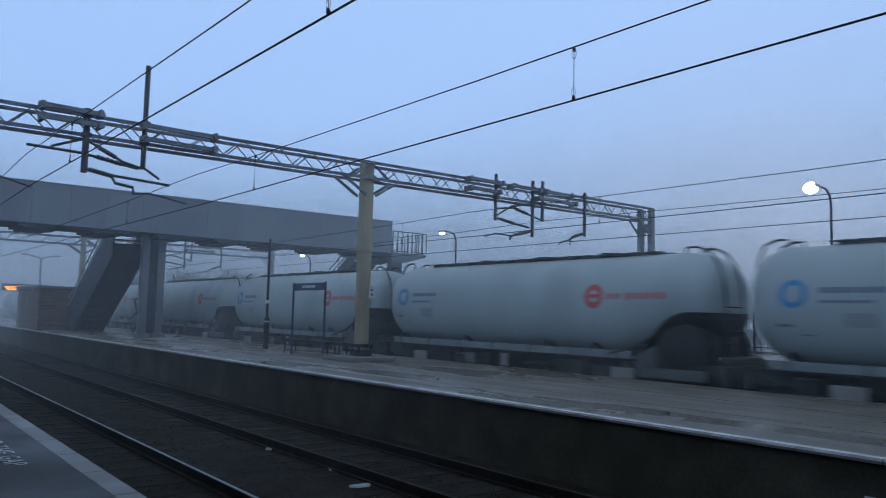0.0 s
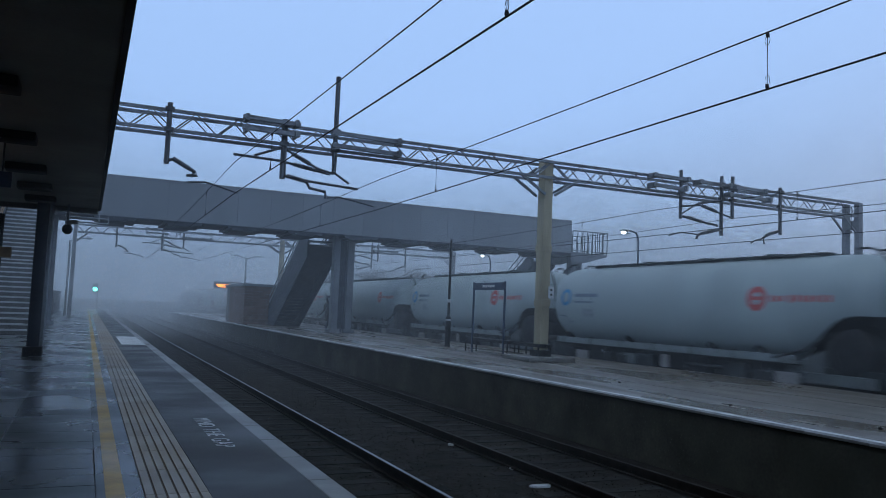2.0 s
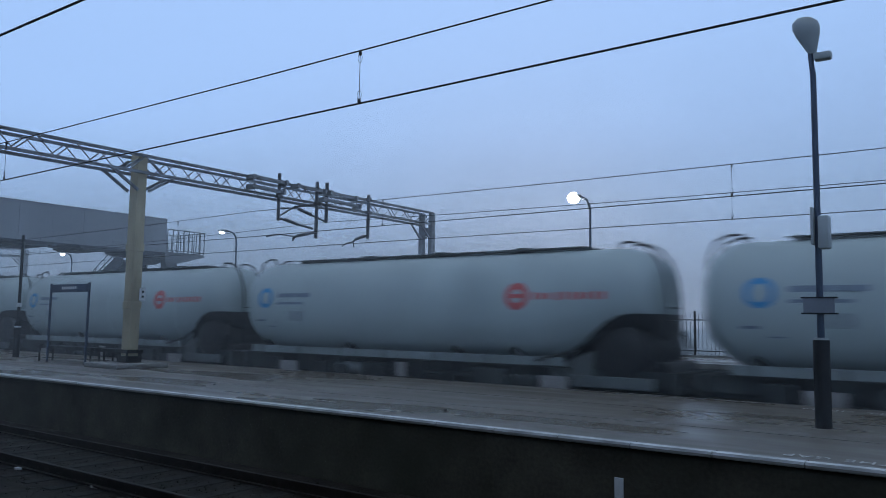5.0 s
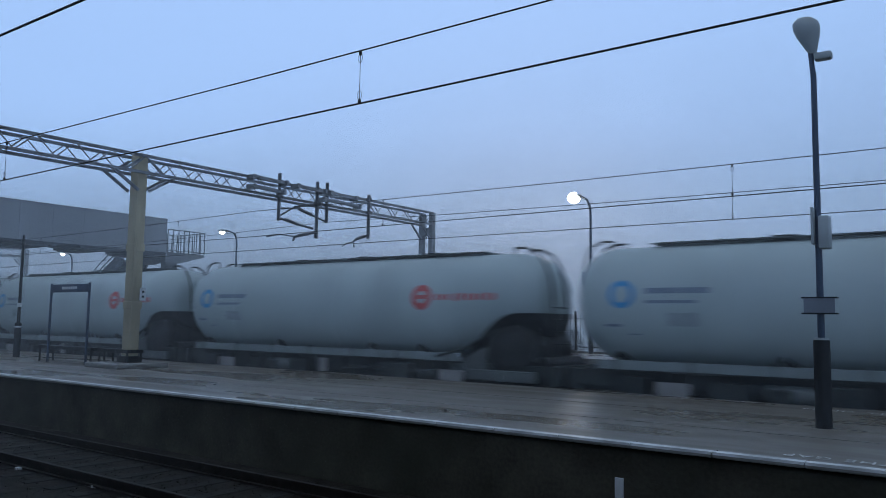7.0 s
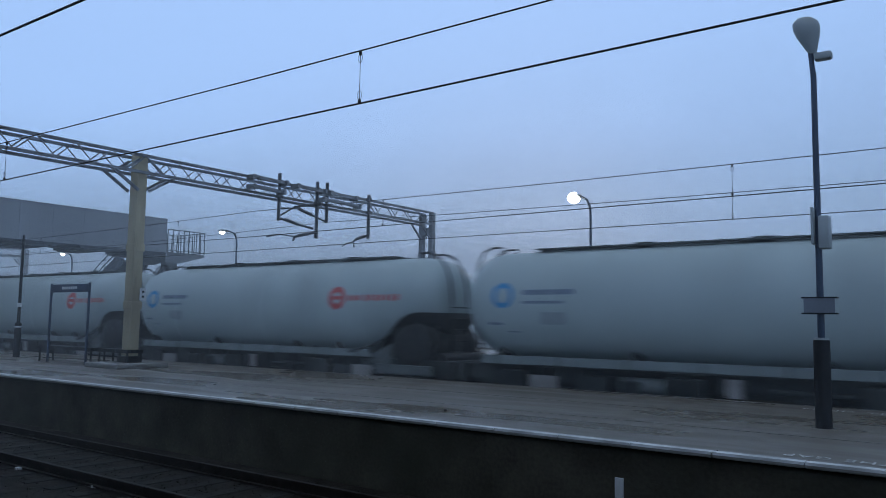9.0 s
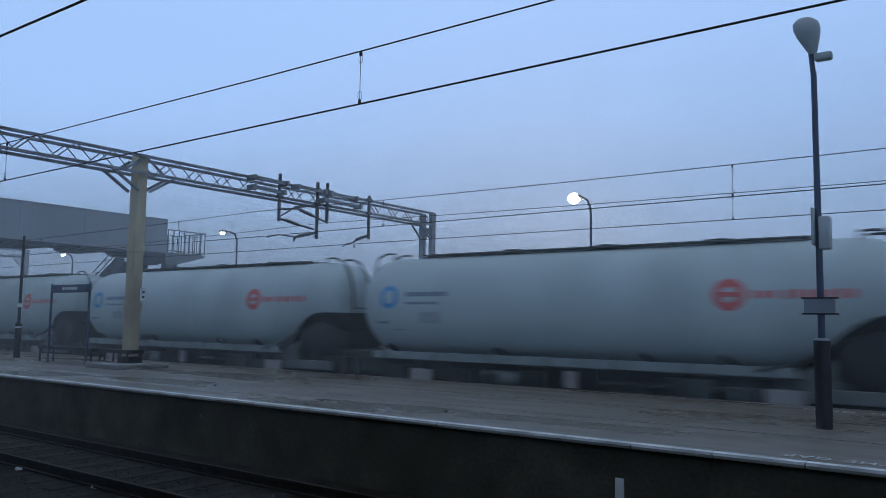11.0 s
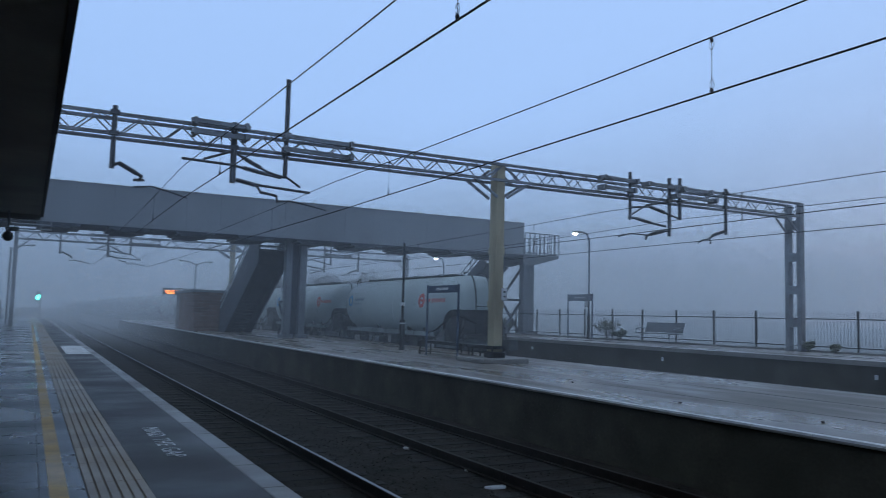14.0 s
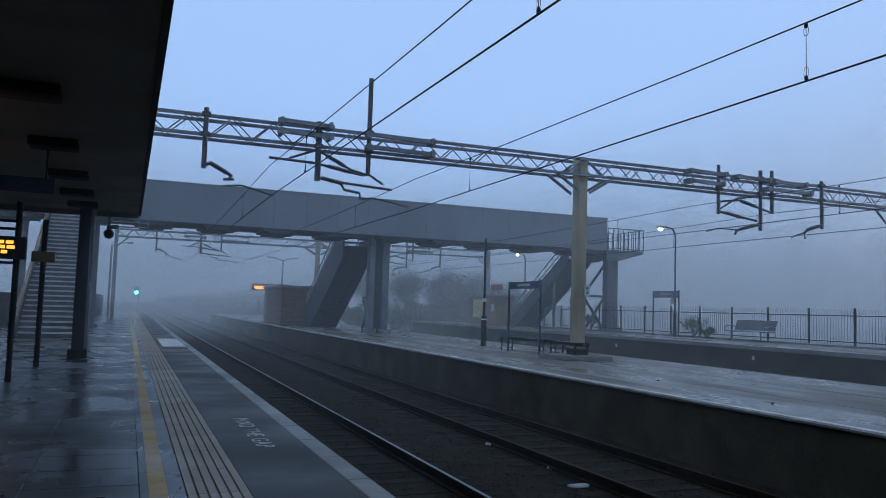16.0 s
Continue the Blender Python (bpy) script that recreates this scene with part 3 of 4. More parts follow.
def decal(bm, loop_points):
    """A patch of lettering that follows the tank's flank; loop_points is a grid of rows of (y, z)."""
    rows = [[bm.verts.new((-shell_x(y, z) - 0.006, y, z)) for y, z in row] for row in loop_points]
    for a, b in zip(rows, rows[1:]):
        for i in range(len(a) - 1):
            bm.faces.new((a[i], a[i + 1], b[i + 1], b[i]))


def bar(bm, y0, y1, z0, z1):
    decal(bm, [[(y0 + (y1 - y0) * i / 6, z) for i in range(7)] for z in (z0, (z0 + z1) / 2, z1)])


def ring(bm, y, z, r0, r1):
    n = 28
    decal(bm, [[(y + r * math.cos(6.28319 * k / n), z + r * math.sin(6.28319 * k / n)) for k in range(n + 1)] for r in (r0, r1)])


def tank_wagon():
    w = thing("tank_wagon", "dusty grey bulk powder tank wagon with red and blue markings", "tank wagon", 15.85, 0, 0, group="wagons of the train")
    bm = B()
    ys = [-11.05, -11.03, -10.96, -10.85, -10.7, -10.5, -10.3, -10.1, -9.9, -9.6, -9.3, -9.0, -8.8, -8.4, -7, -5.5, -4, -2.5, -1, 0.1, 0.3, 0.5, 0.7, 0.85, 0.98, 1.07, 1.13, 1.15]
    n = 36
    rows = []
    for y in ys:
        hw, top, bot = barrel(y)
        c, h = (top + bot) / 2, (top - bot) / 2
        row = []
        for k in range(n):
            a = 6.283185 * k / n
            ca, sa = math.cos(a), math.sin(a)
            p = 2 / 2.35
            row.append(bm.verts.new((hw * math.copysign(abs(ca) ** p, ca), y, c + h * math.copysign(abs(sa) ** p, sa))))
        rows.append(row)
    for a, b in zip(rows, rows[1:]):
        for k in range(n):
            bm.faces.new((a[k], a[(k + 1) % n], b[(k + 1) % n], b[k]))
    bm.faces.new(rows[0]); bm.faces.new(rows[-1][::-1])
    tank = part("tank", bm, TANK, w, "dusty pale grey tank barrel", True)
    bm = B()
    for y in (-9.0, -5.2, -1.2):
        hw, top, bot = barrel(y)
        pts = []
        for k in range(19):
            z = bot + 0.08 + (top - bot - 0.12) * k / 18
            pts.append((-shell_x(y, z) - 0.004, y, z))
        pipe(bm, pts, 0.010, 5)
    part("weld_seam", bm, TANK, tank)
    bm = B(); ring(bm, 0.0, 1.92, 0.17, 0.28); part("ring_mark", bm, BLUE, tank, "blue ring mark")
    bm = B(); bar(bm, -1.75, -0.5, 1.93, 2.04); part("lettering", bm, SLATE, tank, "faded dark lettering")
    bm = B(); bar(bm, -1.5, -0.5, 1.74, 1.80); part("lettering", bm, SLATE, tank)
    for y0, y1, z0, z1 in ((0.0, 0.35, 1.28, 1.33), (-0.4, -0.15, 1.12, 1.15)):
        bm = B(); bar(bm, y0, y1, z0, z1); part("lettering", bm, SLATE, tank)
    bm = B(); bar(bm, -1.55, -0.95, 1.30, 1.56); part("stencil_panel", bm, STENCIL, tank, "faint darker stencil panel")
    bm = B(); ring(bm, -8.15, 1.9, 0.15, 0.30); bar(bm, -8.28, -8.02, 1.86, 1.95); part("round_mark", bm, RED, tank, "red round mark")
    for k, (dy, z0, z1) in enumerate(((0.0, 1.83, 1.98), (0.16, 1.83, 1.96), (0.31, 1.84, 1.97), (0.55, 1.81, 1.98), (0.72, 1.84, 1.99), (0.90, 1.82, 1.97), (1.06, 1.83, 1.98),
                                      (1.22, 1.84, 1.97), (1.40, 1.82, 1.99), (1.58, 1.83, 1.98))):
        bm = B(); bar(bm, -8.66 - dy, -8.56 - dy, z0, z1); part("lettering", bm, RED, tank, "red lettering" if k == 0 else "")
    # top walkway and hatches
    bm = B()
    for s in (-0.28, 0.28):
        box(bm, s - 0.17, s + 0.17, -9.4, -0.3, 2.985, 3.01)
    for k in range(11):
        box(bm, -0.45, 0.45, -9.3 + 0.88 * k, -9.24 + 0.88 * k, 2.90, 2.985)
    part("walkway", bm, SOLE, w, "dark top walkway")
    for y in (-7.6, -5.2, -2.8):
        bm = B(); rod(bm, (0, y, 2.9), (0, y, 3.04), 0.24, 14); rod(bm, (0, y, 3.04), (0, y, 3.06), 0.28, 14); part("hatch", bm, FRAME, w)
    # hoops and ladder at the ends
    for x in (-0.42, 0.25):
        bm = B(); pipe(bm, [(x, -10.15, 2.88), (x, -10.22, 3.05), (x, -10.5, 3.05), (x, -10.8, 2.92), (x, -11.02, 2.65), (x, -11.15, 2.3), (x, -11.2, 1.9), (x, -11.22, 1.4), (x, -11.2, 0.45)], 0.03, 6)
        part("ladder_rail", bm, BLACK, w, "dark curved ladder rail")
    for k in range(5):
        bm = B(); rod(bm, (-0.42, -11.21, 0.6 + 0.27 * k), (0.25, -11.21, 0.6 + 0.27 * k), 0.014, 6); part("rung", bm, BLACK, w)
    for x in (-0.55, 0.1):
        bm = B(); pipe(bm, [(x, 0.42, 2.9), (x, 0.5, 3.06), (x, 0.72, 3.07), (x, 0.98, 2.97), (x, 1.11, 2.7), (x, 1.16, 2.4)], 0.028, 6); part("grab_hoop", bm, BLACK, w, "dark grab hoop")
    # underframe
    for s in (-1, 1):
        bm = B(); box(bm, s * 1.20 - 0.03, s * 1.20 + 0.03, -9.25, 0.55, 0.44, 0.62, 0.008); part("skirt", bm, SKIRT, w, "pale dusty skirt below the tank")
        bm = B(); box(bm, s * 1.20 - 0.05, s * 1.20 + 0.05, -9.35, 0.7, 0.405, 0.437); part("solebar", bm, FRAME, w, "dark solebar")
        for k in range(7):
            bm = B(); box(bm, s * 1.20 - 0.045, s * 1.20 + 0.045, -8.9 + 1.5 * k, -8.82 + 1.5 * k, 0.442, 0.66, 0.008); part("skirt_bracket", bm, SOLE, w)
        bm = B(); box(bm, s * 1.02 - 0.05, s * 1.02 + 0.05, -11.55, 1.01, 0.10, 0.40); part("side_frame", bm, FRAME, w, "grimy dark side frame")
        bm = B(); box(bm, s * 1.30 - 0.012, s * 1.30 + 0.012, -9.40, -8.75, -0.02, 0.24); part("data_panel", bm, PANEL, w, "dusty white data panel")
        bm = B(); box(bm, s * 1.28 - 0.012, s * 1.28 + 0.012, -5.08, -4.80, 0.02, 0.36); part("data_panel", bm, PANEL, w, "dusty white data panel")
        bm = B(); box(bm, s * 1.29 - 0.012, s * 1.29 + 0.012, -1.35, -0.70, -0.02, 0.24); part("data_panel", bm, PANEL, w, "dusty white data panel")
        bm = B(); box(bm, s * 1.18 - 0.04, s * 1.18 + 0.04, -11.2, -9.45, 0.04, 0.28, 0.02); part("step_board", bm, SOLE, w, "dusty pale step board")
        for y in (-8.4, -6.8, -3.4, -0.3):
            bm = B(); beam(bm, (s * 1.0, y, 0.45), (s * 1.0, y + 0.5, 1.0 if y < -9 else 0.75), 0.08, 0.14); part("saddle", bm, FRAME, w)
        for y, h, dz in ((-8.3, 0.34, 0.0), (-7.3, 0.5, 0.12), (-6.2, 0.3, -0.04), (-3.9, 0.42, 0.1), (-2.9, 0.24, 0.0), (-2.1, 0.36, 0.06), (-0.2, 0.3, 0.1)):
            bm = B(); box(bm, s * 1.12 - 0.12, s * 1.12 + 0.12, y - h, y + h * 0.7, -0.2, 0.22 + dz, 0.03); part("equipment_box", bm, FRAME, w)
        bm = B(); pipe(bm, [(s * 1.24, -8.6, 0.54), (s * 1.18, -9.4, 0.74), (s * 1.08, -10.1, 1.16), (s * 1.0, -10.6, 1.52)], 0.035, 6); part("edge_beading", bm, FRAME, w)
    bm = B(); box(bm, -0.95, 0.95, -11.55, 1.01, 0.0, 0.30); part("centre_sill", bm, FRAME, w)
    bm = B(); box(bm, -1.22, 1.22, -11.72, -11.56, 0.0, 0.42, 0.02); part("headstock", bm, FRAME, w)
    bm = B(); box(bm, -1.22, 1.22, 1.02, 1.16, 0.0, 0.42, 0.02); part("headstock", bm, FRAME, w)
    # recess shade as a black sheet, solebar up in an arch to the end
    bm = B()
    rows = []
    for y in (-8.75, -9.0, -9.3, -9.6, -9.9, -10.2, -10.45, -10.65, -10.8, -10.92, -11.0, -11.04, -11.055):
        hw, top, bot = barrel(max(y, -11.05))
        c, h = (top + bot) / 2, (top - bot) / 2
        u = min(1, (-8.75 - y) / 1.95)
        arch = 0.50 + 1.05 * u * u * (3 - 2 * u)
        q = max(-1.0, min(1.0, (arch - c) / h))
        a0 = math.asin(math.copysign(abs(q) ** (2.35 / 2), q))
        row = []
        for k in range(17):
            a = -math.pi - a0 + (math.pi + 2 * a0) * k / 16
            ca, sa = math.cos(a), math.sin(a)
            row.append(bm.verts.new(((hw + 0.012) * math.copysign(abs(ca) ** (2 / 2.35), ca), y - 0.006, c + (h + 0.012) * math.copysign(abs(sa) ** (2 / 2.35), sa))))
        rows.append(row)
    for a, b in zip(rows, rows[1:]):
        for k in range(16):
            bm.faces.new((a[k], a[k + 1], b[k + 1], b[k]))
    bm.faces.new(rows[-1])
    part("underside", bm, BLACK, tank, "dark arched sheet putting recess shade on the tank end", True)
    # round black vessel slung under the raised end, with the grey plates before it
    bm = B()
    last = None
    for x, r in ((-1.14, 0.02), (-1.13, 0.30), (-1.08, 0.50), (-0.98, 0.60), (0.98, 0.60), (1.08, 0.50), (1.13, 0.30), (1.14, 0.02)):
        row = [bm.verts.new((x, -10.42 + r * math.cos(6.283185 * k / 24), 0.72 + r * math.sin(6.283185 * k / 24))) for k in range(24)]
        if last:
            for k in range(24):
                bm.faces.new((last[k], last[(k + 1) % 24], row[(k + 1) % 24], row[k]))
        last = row
    part("air_vessel", bm, BLACK, w, "dark dished vessel under the raised end", True)
    bm = B(); rod(bm, (-0.9, -11.2, 0.42), (0.9, -11.2, 0.42), 0.17, 16)
    for x in (-0.95, 0.95):
        pipe(bm, [(x, -10.95, 0.35), (x * 1.08, -11.1, 0.5), (x, -11.18, 0.85), (x * 0.9, -11.05, 1.2)], 0.055, 8)
    part("discharge_pipe", bm, BLACK, w, "dark discharge pipework", True)
    for s in (-1, 1):
        # sloping gusset between the solebar and the vessel
        bm = B()
        q = [bm.verts.new((s * 1.06 + d, y, z)) for d in (-0.02, 0.02) for y, z in ((-8.9, 0.14), (-9.86, 0.14), (-9.86, 0.78), (-9.55, 0.66), (-9.2, 0.50), (-8.9, 0.44))]
        bm.faces.new(q[:6]); bm.faces.new(q[6:][::-1])
        for k in range(6):
            bm.faces.new((q[k], q[(k + 1) % 6], q[6 + (k + 1) % 6], q[6 + k]))
        part("end_gusset", bm, SOLE, w, "dusty grey end gusset")
        bm = B(); pipe(bm, [(s * 1.1, -9.0, 0.42), (s * 1.1, -9.3, 0.2), (s * 1.1, -9.7, 0.16)], 0.03, 6); part("brake_pipe", bm, FRAME, w)
        # ribs that stand below the skirt
        for k in range(9):
            bm = B(); box(bm, s * 1.15 - 0.05, s * 1.15 + 0.05, -8.3 + 0.9 * k, -8.24 + 0.9 * k, 0.06, 0.44, 0.008); part("rib", bm, FRAME, w)
        bm = B(); rod(bm, (s * 1.12, -7.9, 0.16), (s * 1.12, -5.6, 0.16), 0.055, 10); part("air_pipe", bm, FRAME, w, "", True)
        bm = B(); rod(bm, (s * 1.05, -3.7, 0.12), (s * 1.05, -2.7, 0.12), 0.17, 16); part("reservoir", bm, SOLE, w, "dusty grey air reservoir", True)
        bm = B(); rod(bm, (s * 1.2, -1.9, 0.12), (s * 1.26, -1.9, 0.12), 0.2, 18); part("hand_wheel", bm, FRAME, w, "brake hand wheel", True)
    for yend, s in ((-11.72, -1), (1.16, 1)):
        for x in (-0.86, 0.86):
            bm = B(); rod(bm, (x, yend, 0.20), (x, yend + s * 0.13, 0.20), 0.09, 10); rod(bm, (x, yend + s * 0.13, 0.20), (x, yend + s * 0.16, 0.20), 0.22, 16); part("buffer", bm, FRAME, w)
    # bogies
    for yc in (-10.0, -0.9):
        bg = part("bogie", box(B(), -1.0, -0.86, yc - 1.35, yc + 1.35, -0.45, -0.18, 0.03), FRAME, w, "grimy bogie side frames")
        bm = B(); box(bm, 0.86, 1.0, yc - 1.35, yc + 1.35, -0.45, -0.18, 0.03); box(bm, -0.86, 0.86, yc - 0.2, yc + 0.2, -0.4, 0.0); part("bogie_frame", bm, FRAME, bg)
        for dy in (-0.95, 0.95):
            bm = B()
            rod(bm, (-0.9, yc + dy, RAIL_Z + 0.42), (0.9, yc + dy, RAIL_Z + 0.42), 0.08, 10)
            for x in (-0.75, 0.75):
                rod(bm, (x - 0.06, yc + dy, RAIL_Z + 0.42), (x + 0.06, yc + dy, RAIL_Z + 0.42), 0.42, 24)
            part("wheelset", bm, RUST, bg, "worn steel wheelset", True)
    return w


WAGONS = [tank_wagon()]
N_WAGONS, PITCH = 28, 13.2
for k in range(1, N_WAGONS):
    WAGONS.append(copy_thing(WAGONS[0], pose(15.85, 0, 0)))


TRAIN_ROWS = [(0, 0.0), (1.5, 0.03), (3.5, -0.35), (5.25, -0.35), (6.5, -0.02), (7, -0.22), (8, 0.02), (8.5, 0.22), (9, 0.06), (10.75, 0.12), (12, 0.12), (12.5, 0.24), (13.5, 0.38), (14.75, 0.5), (16, 0.6)]


def train_y(t, more):
    """Place of the last wagon's ring mark along the line; the train gathers a little speed."""
    return 7.87 - 20 * PITCH + 20.2 * t + 0.053 * t * t + more


# ---------------------------------------------------------------- own platform: building, canopy, columns, signs
def station_canopy():
    c = thing("platform_canopy", "dark low platform canopy with fascia on steel columns", "canopy")
    bm = B(); box(bm, -6.0, 0.11, -9, 19.9, 3.34, 3.42); part("soffit", bm, CEIL, c, "grimy dark soffit")
    bm = B(); box(bm, -6.0, 0.17, -9.05, 19.96, 3.42, 3.62); part("roof", bm, BLACK, c)
    bm = B(); box(bm, 0.11, 0.17, -9, 19.96, 3.30, 3.42); part("fascia", bm, BLACK, c, "dark edge fascia")
    bm = B(); box(bm, -6.0, 0.11, 19.90, 19.96, 3.22, 3.42); part("end_fascia", bm, CEIL, c)
    for y in (5.4, 8.4, 11.2, 13.9, 16.2, 18.2):
        bm = B(); box(bm, -1.30, -0.72, y - 0.20, y + 0.20, 3.22, 3.338, 0.02); part("light_fitting", bm, BLACK, c, "unlit dark light fitting", True)
    for y in (-2.0, 18.7):
        bm = B(); box(bm, -1.08, -0.84, y - 0.12, y + 0.12, 0, 3.34, 0.02); p = part("column", bm, BRIDGEDARK, c, "dark square canopy column", True)
        bm = B(); box(bm, -1.15, -0.77, y - 0.19, y + 0.19, 0, 0.2, 0.02); part("column_foot", bm, BLACK, p)
    return c


station_canopy()
bm = B(); box(bm, -6.3, -6.0, -9, 20, 0, 3.34)
solid("wall_west", bm, BRICK, "brown brick station building wall under the canopy", "wall", "structure")
bm = B(); box(bm, -6.0, 0.2, -9.3, -9.02, 0, 3.34)
solid("wall_south", bm, BRICK, "brown brick wall closing the canopy", "wall", "structure")


def dome_camera():
    d = thing("dome_camera", "small dark dome camera hung below the canopy end", "camera", -0.50, 19.4, 0)
    bm = B(); rod(bm, (0, 0, 2.86), (0, 0, 3.34), 0.025, 8); rod(bm, (-0.05, 0, 2.92), (0.2, 0, 2.96), 0.05, 8); part("bracket", bm, GALV, d)
    bm = B(); ball(bm, (0, 0, 2.78), 0.115, 0.115, 0.115); part("dome", bm, BLACK, d, "", True)


dome_camera()


def hanging_sign():
    s = thing("hanging_sign", "dark blue sign hung crosswise below the canopy", "sign", -1.45, 12.0, 0)
    bm = B(); box(bm, -0.55, 0.42, -0.04, 0.04, 2.72, 2.93, 0.01); part("panel", bm, NAVY, s, "", True)
    for x in (-0.4, 0.3):
        bm = B(); rod(bm, (x, 0, 2.93), (x, 0, 3.34), 0.012, 6); part("hanger", bm, BLACK, s)


hanging_sign()


def departure_display():
    d = thing("departure_display", "dark departure display with glowing orange text on posts", "display", -1.74, 13.5, 0)
    for x in (-0.42, 0.12):
        bm = B(); rod(bm, (x, 0, 0), (x, 0, 2.75), 0.045, 10); part("post", bm, BLACK, d)
    bm = B(); box(bm, -0.75, 0.24, -0.10, 0.10, 1.86, 2.20, 0.02); h = part("housing", bm, BLACK, d, "", True)
    for k, (x0, x1) in enumerate(((-0.66, 0.10), (-0.66, 0.12), (-0.60, 0.02))):
        n = 6
        for i in range(n):
            a = x0 + (x1 - x0) * i / n
            bm = B(); box(bm, a, a + (x1 - x0) / n * 0.82, -0.108, -0.103, 2.085 - 0.075 * k, 2.135 - 0.075 * k); part("text_bar", bm, ORANGE, h, "orange lit bar" if i == 0 else "")
    for z in (2.30, 2.42, 1.78):
        bm = B(); box(bm, -0.46, 0.17, -0.025, 0.025, z, z + 0.04); part("cross_bar", bm, BLACK, d)


departure_display()


def help_post(x, y, h, rows):
    d = thing("sign_post", "slim dark post with small boxes on the platform", "post", x, y, 0, group="slim platform posts")
    bm = B(); rod(bm, (0, 0, 0), (0, 0, h), 0.05, 10); part("pole", bm, BLACK, d)
    for z0, z1, w in rows:
        bm = B(); box(bm, -w, w, -0.08, 0.08, z0, z1, 0.01); part("box", bm, BROWNWOOD, d, "small brown box", True)


help_post(-1.52, 16.4, 2.75, [(1.95, 2.14, 0.2)])
help_post(-2.95, 19.8, 1.3, [])


def underdeck_frame():
    d = thing("height_frame", "slim pale frame hung below the footbridge", "frame", 0, 36.4, 0)
    for z in (4.42, 4.62):
        bm = B(); rod(bm, (-0.9, 0, z), (0.62, 0, z), 0.03, 6); part("bar", bm, PIER, d)
    for x in (-0.9, 0.25, 0.62):
        bm = B(); rod(bm, (x, 0, 4.42), (x, 0, 4.9), 0.025, 6); part("hanger", bm, PIER, d)


underdeck_frame()


# ---------------------------------------------------------------- writing painted on the platforms
def painted_words(words, x, y, rz, size):
    cu = bpy.data.curves.new("painted_words", "FONT")
    cu.body, cu.size, cu.align_x, cu.extrude, cu.space_character, cu.space_word = words, size, "LEFT", 0.001, 1.15, 1.3
    cu.materials.append(WHITE)
    ob = new("painted_words", cu)
    ob.matrix_basis = pose(x, y, 0.006, 0, 0, rz)
    return tagged(ob, "worn white painted warning words on the platform", "marking", kind="structure")


painted_words("MIND THE GAP", 8.80, 0.35, 90, 0.22)
painted_words("MIND THE GAP", 1.16, 9.1, -90, 0.235)
painted_words("MIND THE GAP", 13.75, 3.0, -90, 0.28)

# ---------------------------------------------------------------- island furniture
def lamp_post(x, y, z, h, group, base=1.15):
    d = thing("street_lamp", "slim dark platform lamp post with unlit pale head", "lamp", x, y, z, group=group)
    bm = B(); rod(bm, (0, 0, 0), (0, 0, base), 0.105, 14); part("base", bm, BLACK, d, "thick dark base", True)
    bm = B(); rod(bm, (0, 0, base), (0, 0, base + 0.03), 0.09, 14); part("collar", bm, LAMPGREY, d)
    bm = B(); rod(bm, (0, 0, base), (0, 0, h - 0.75), 0.046, 12, 0.038); part("shaft", bm, NAVY, d, "", True)
    return d


def island_lamp():
    d = lamp_post(11.36, 2.2, 0, 5.55, "platform lamps")
    bm = B(); rod(bm, (0, 0, 4.7), (0, 0.03, 5.1), 0.034, 10); part("spigot", bm, NAVY, d)
    bm = B()
    for k, (r, z) in enumerate(((0.05, 5.05), (0.10, 5.18), (0.155, 5.32), (0.175, 5.42), (0.165, 5.50), (0.10, 5.56), (0.02, 5.585))):
        row = [bm.verts.new((0.75 * r * math.cos(6.2832 * i / 16) - 0.06 * (z - 5.05), r * math.sin(6.2832 * i / 16) + 0.18 * (z - 5.05), z)) for i in range(16)]
        if k:
            for i in range(16):
                bm.faces.new((last[i], last[(i + 1) % 16], row[(i + 1) % 16], row[i]))
        last = row
    bm.faces.new(last)
    part("head", bm, LAMPGREY, d, "pale egg shaped lamp head", True)
    bm = B(); box(bm, -0.07, 0.07, -0.24, -0.02, 4.94, 5.05, 0.03); part("camera_box", bm, LAMPGREY, d, "pale side box", True)
    bm = B(); box(bm, -0.12, 0.10, 0.03, 0.07, 2.42, 2.92, 0.01); box(bm, -0.12, 0.10, -0.15, -0.02, 2.36, 2.80, 0.02); part("sign_box", bm, LAMPGREY, d, "pale box strapped to the pole", True)
    bm = B(); box(bm, -0.085, -0.065, -0.19, 0.19, 1.50, 1.70); part("notice", bm, SIGNGREY, d, "grey notice plate")
    for z in (1.49, 1.70):
        bm = B(); box(bm, -0.09, 0.02, -0.22, 0.22, z, z + 0.02); part("notice_frame", bm, BLACK, d)


island_lamp()


def swan_lamp(x, y, z0, z_head, group, toward=1, size=0.11):
    """A post with a short curved arm and a lit head."""
    d = thing("street_lamp", "lit street lamp on a slim dark swan neck post", "lamp", x, y, z0, group=group)
    h = z_head - z0
    bm = B(); rod(bm, (0, 0, 0), (0, 0, 1.15), 0.085, 12); part("base", bm, BLACK, d)
    bm = B(); pipe(bm, [(0, 0, 1.1), (0, 0, h - 0.62), (0, toward * 0.06, h - 0.36), (0, toward * 0.26, h - 0.14), (0, toward * 0.62, h - 0.03), (0, toward * 0.95, h)], 0.043, 8)
    part("shaft", bm, NAVY, d, "", True)
    bm = B(); ball(bm, (0, toward * 1.15, h + 0.03), 0.14, 0.30, 0.08); head = part("head", bm, LAMPGREY, d, "", True)
    bm = B(); ball(bm, (0, toward * 1.17, h - 0.04), size, size * 1.1, size * 0.95); part("lens", bm, LAMPLIGHT, head, "glowing pale lamp lens", True)
    return d


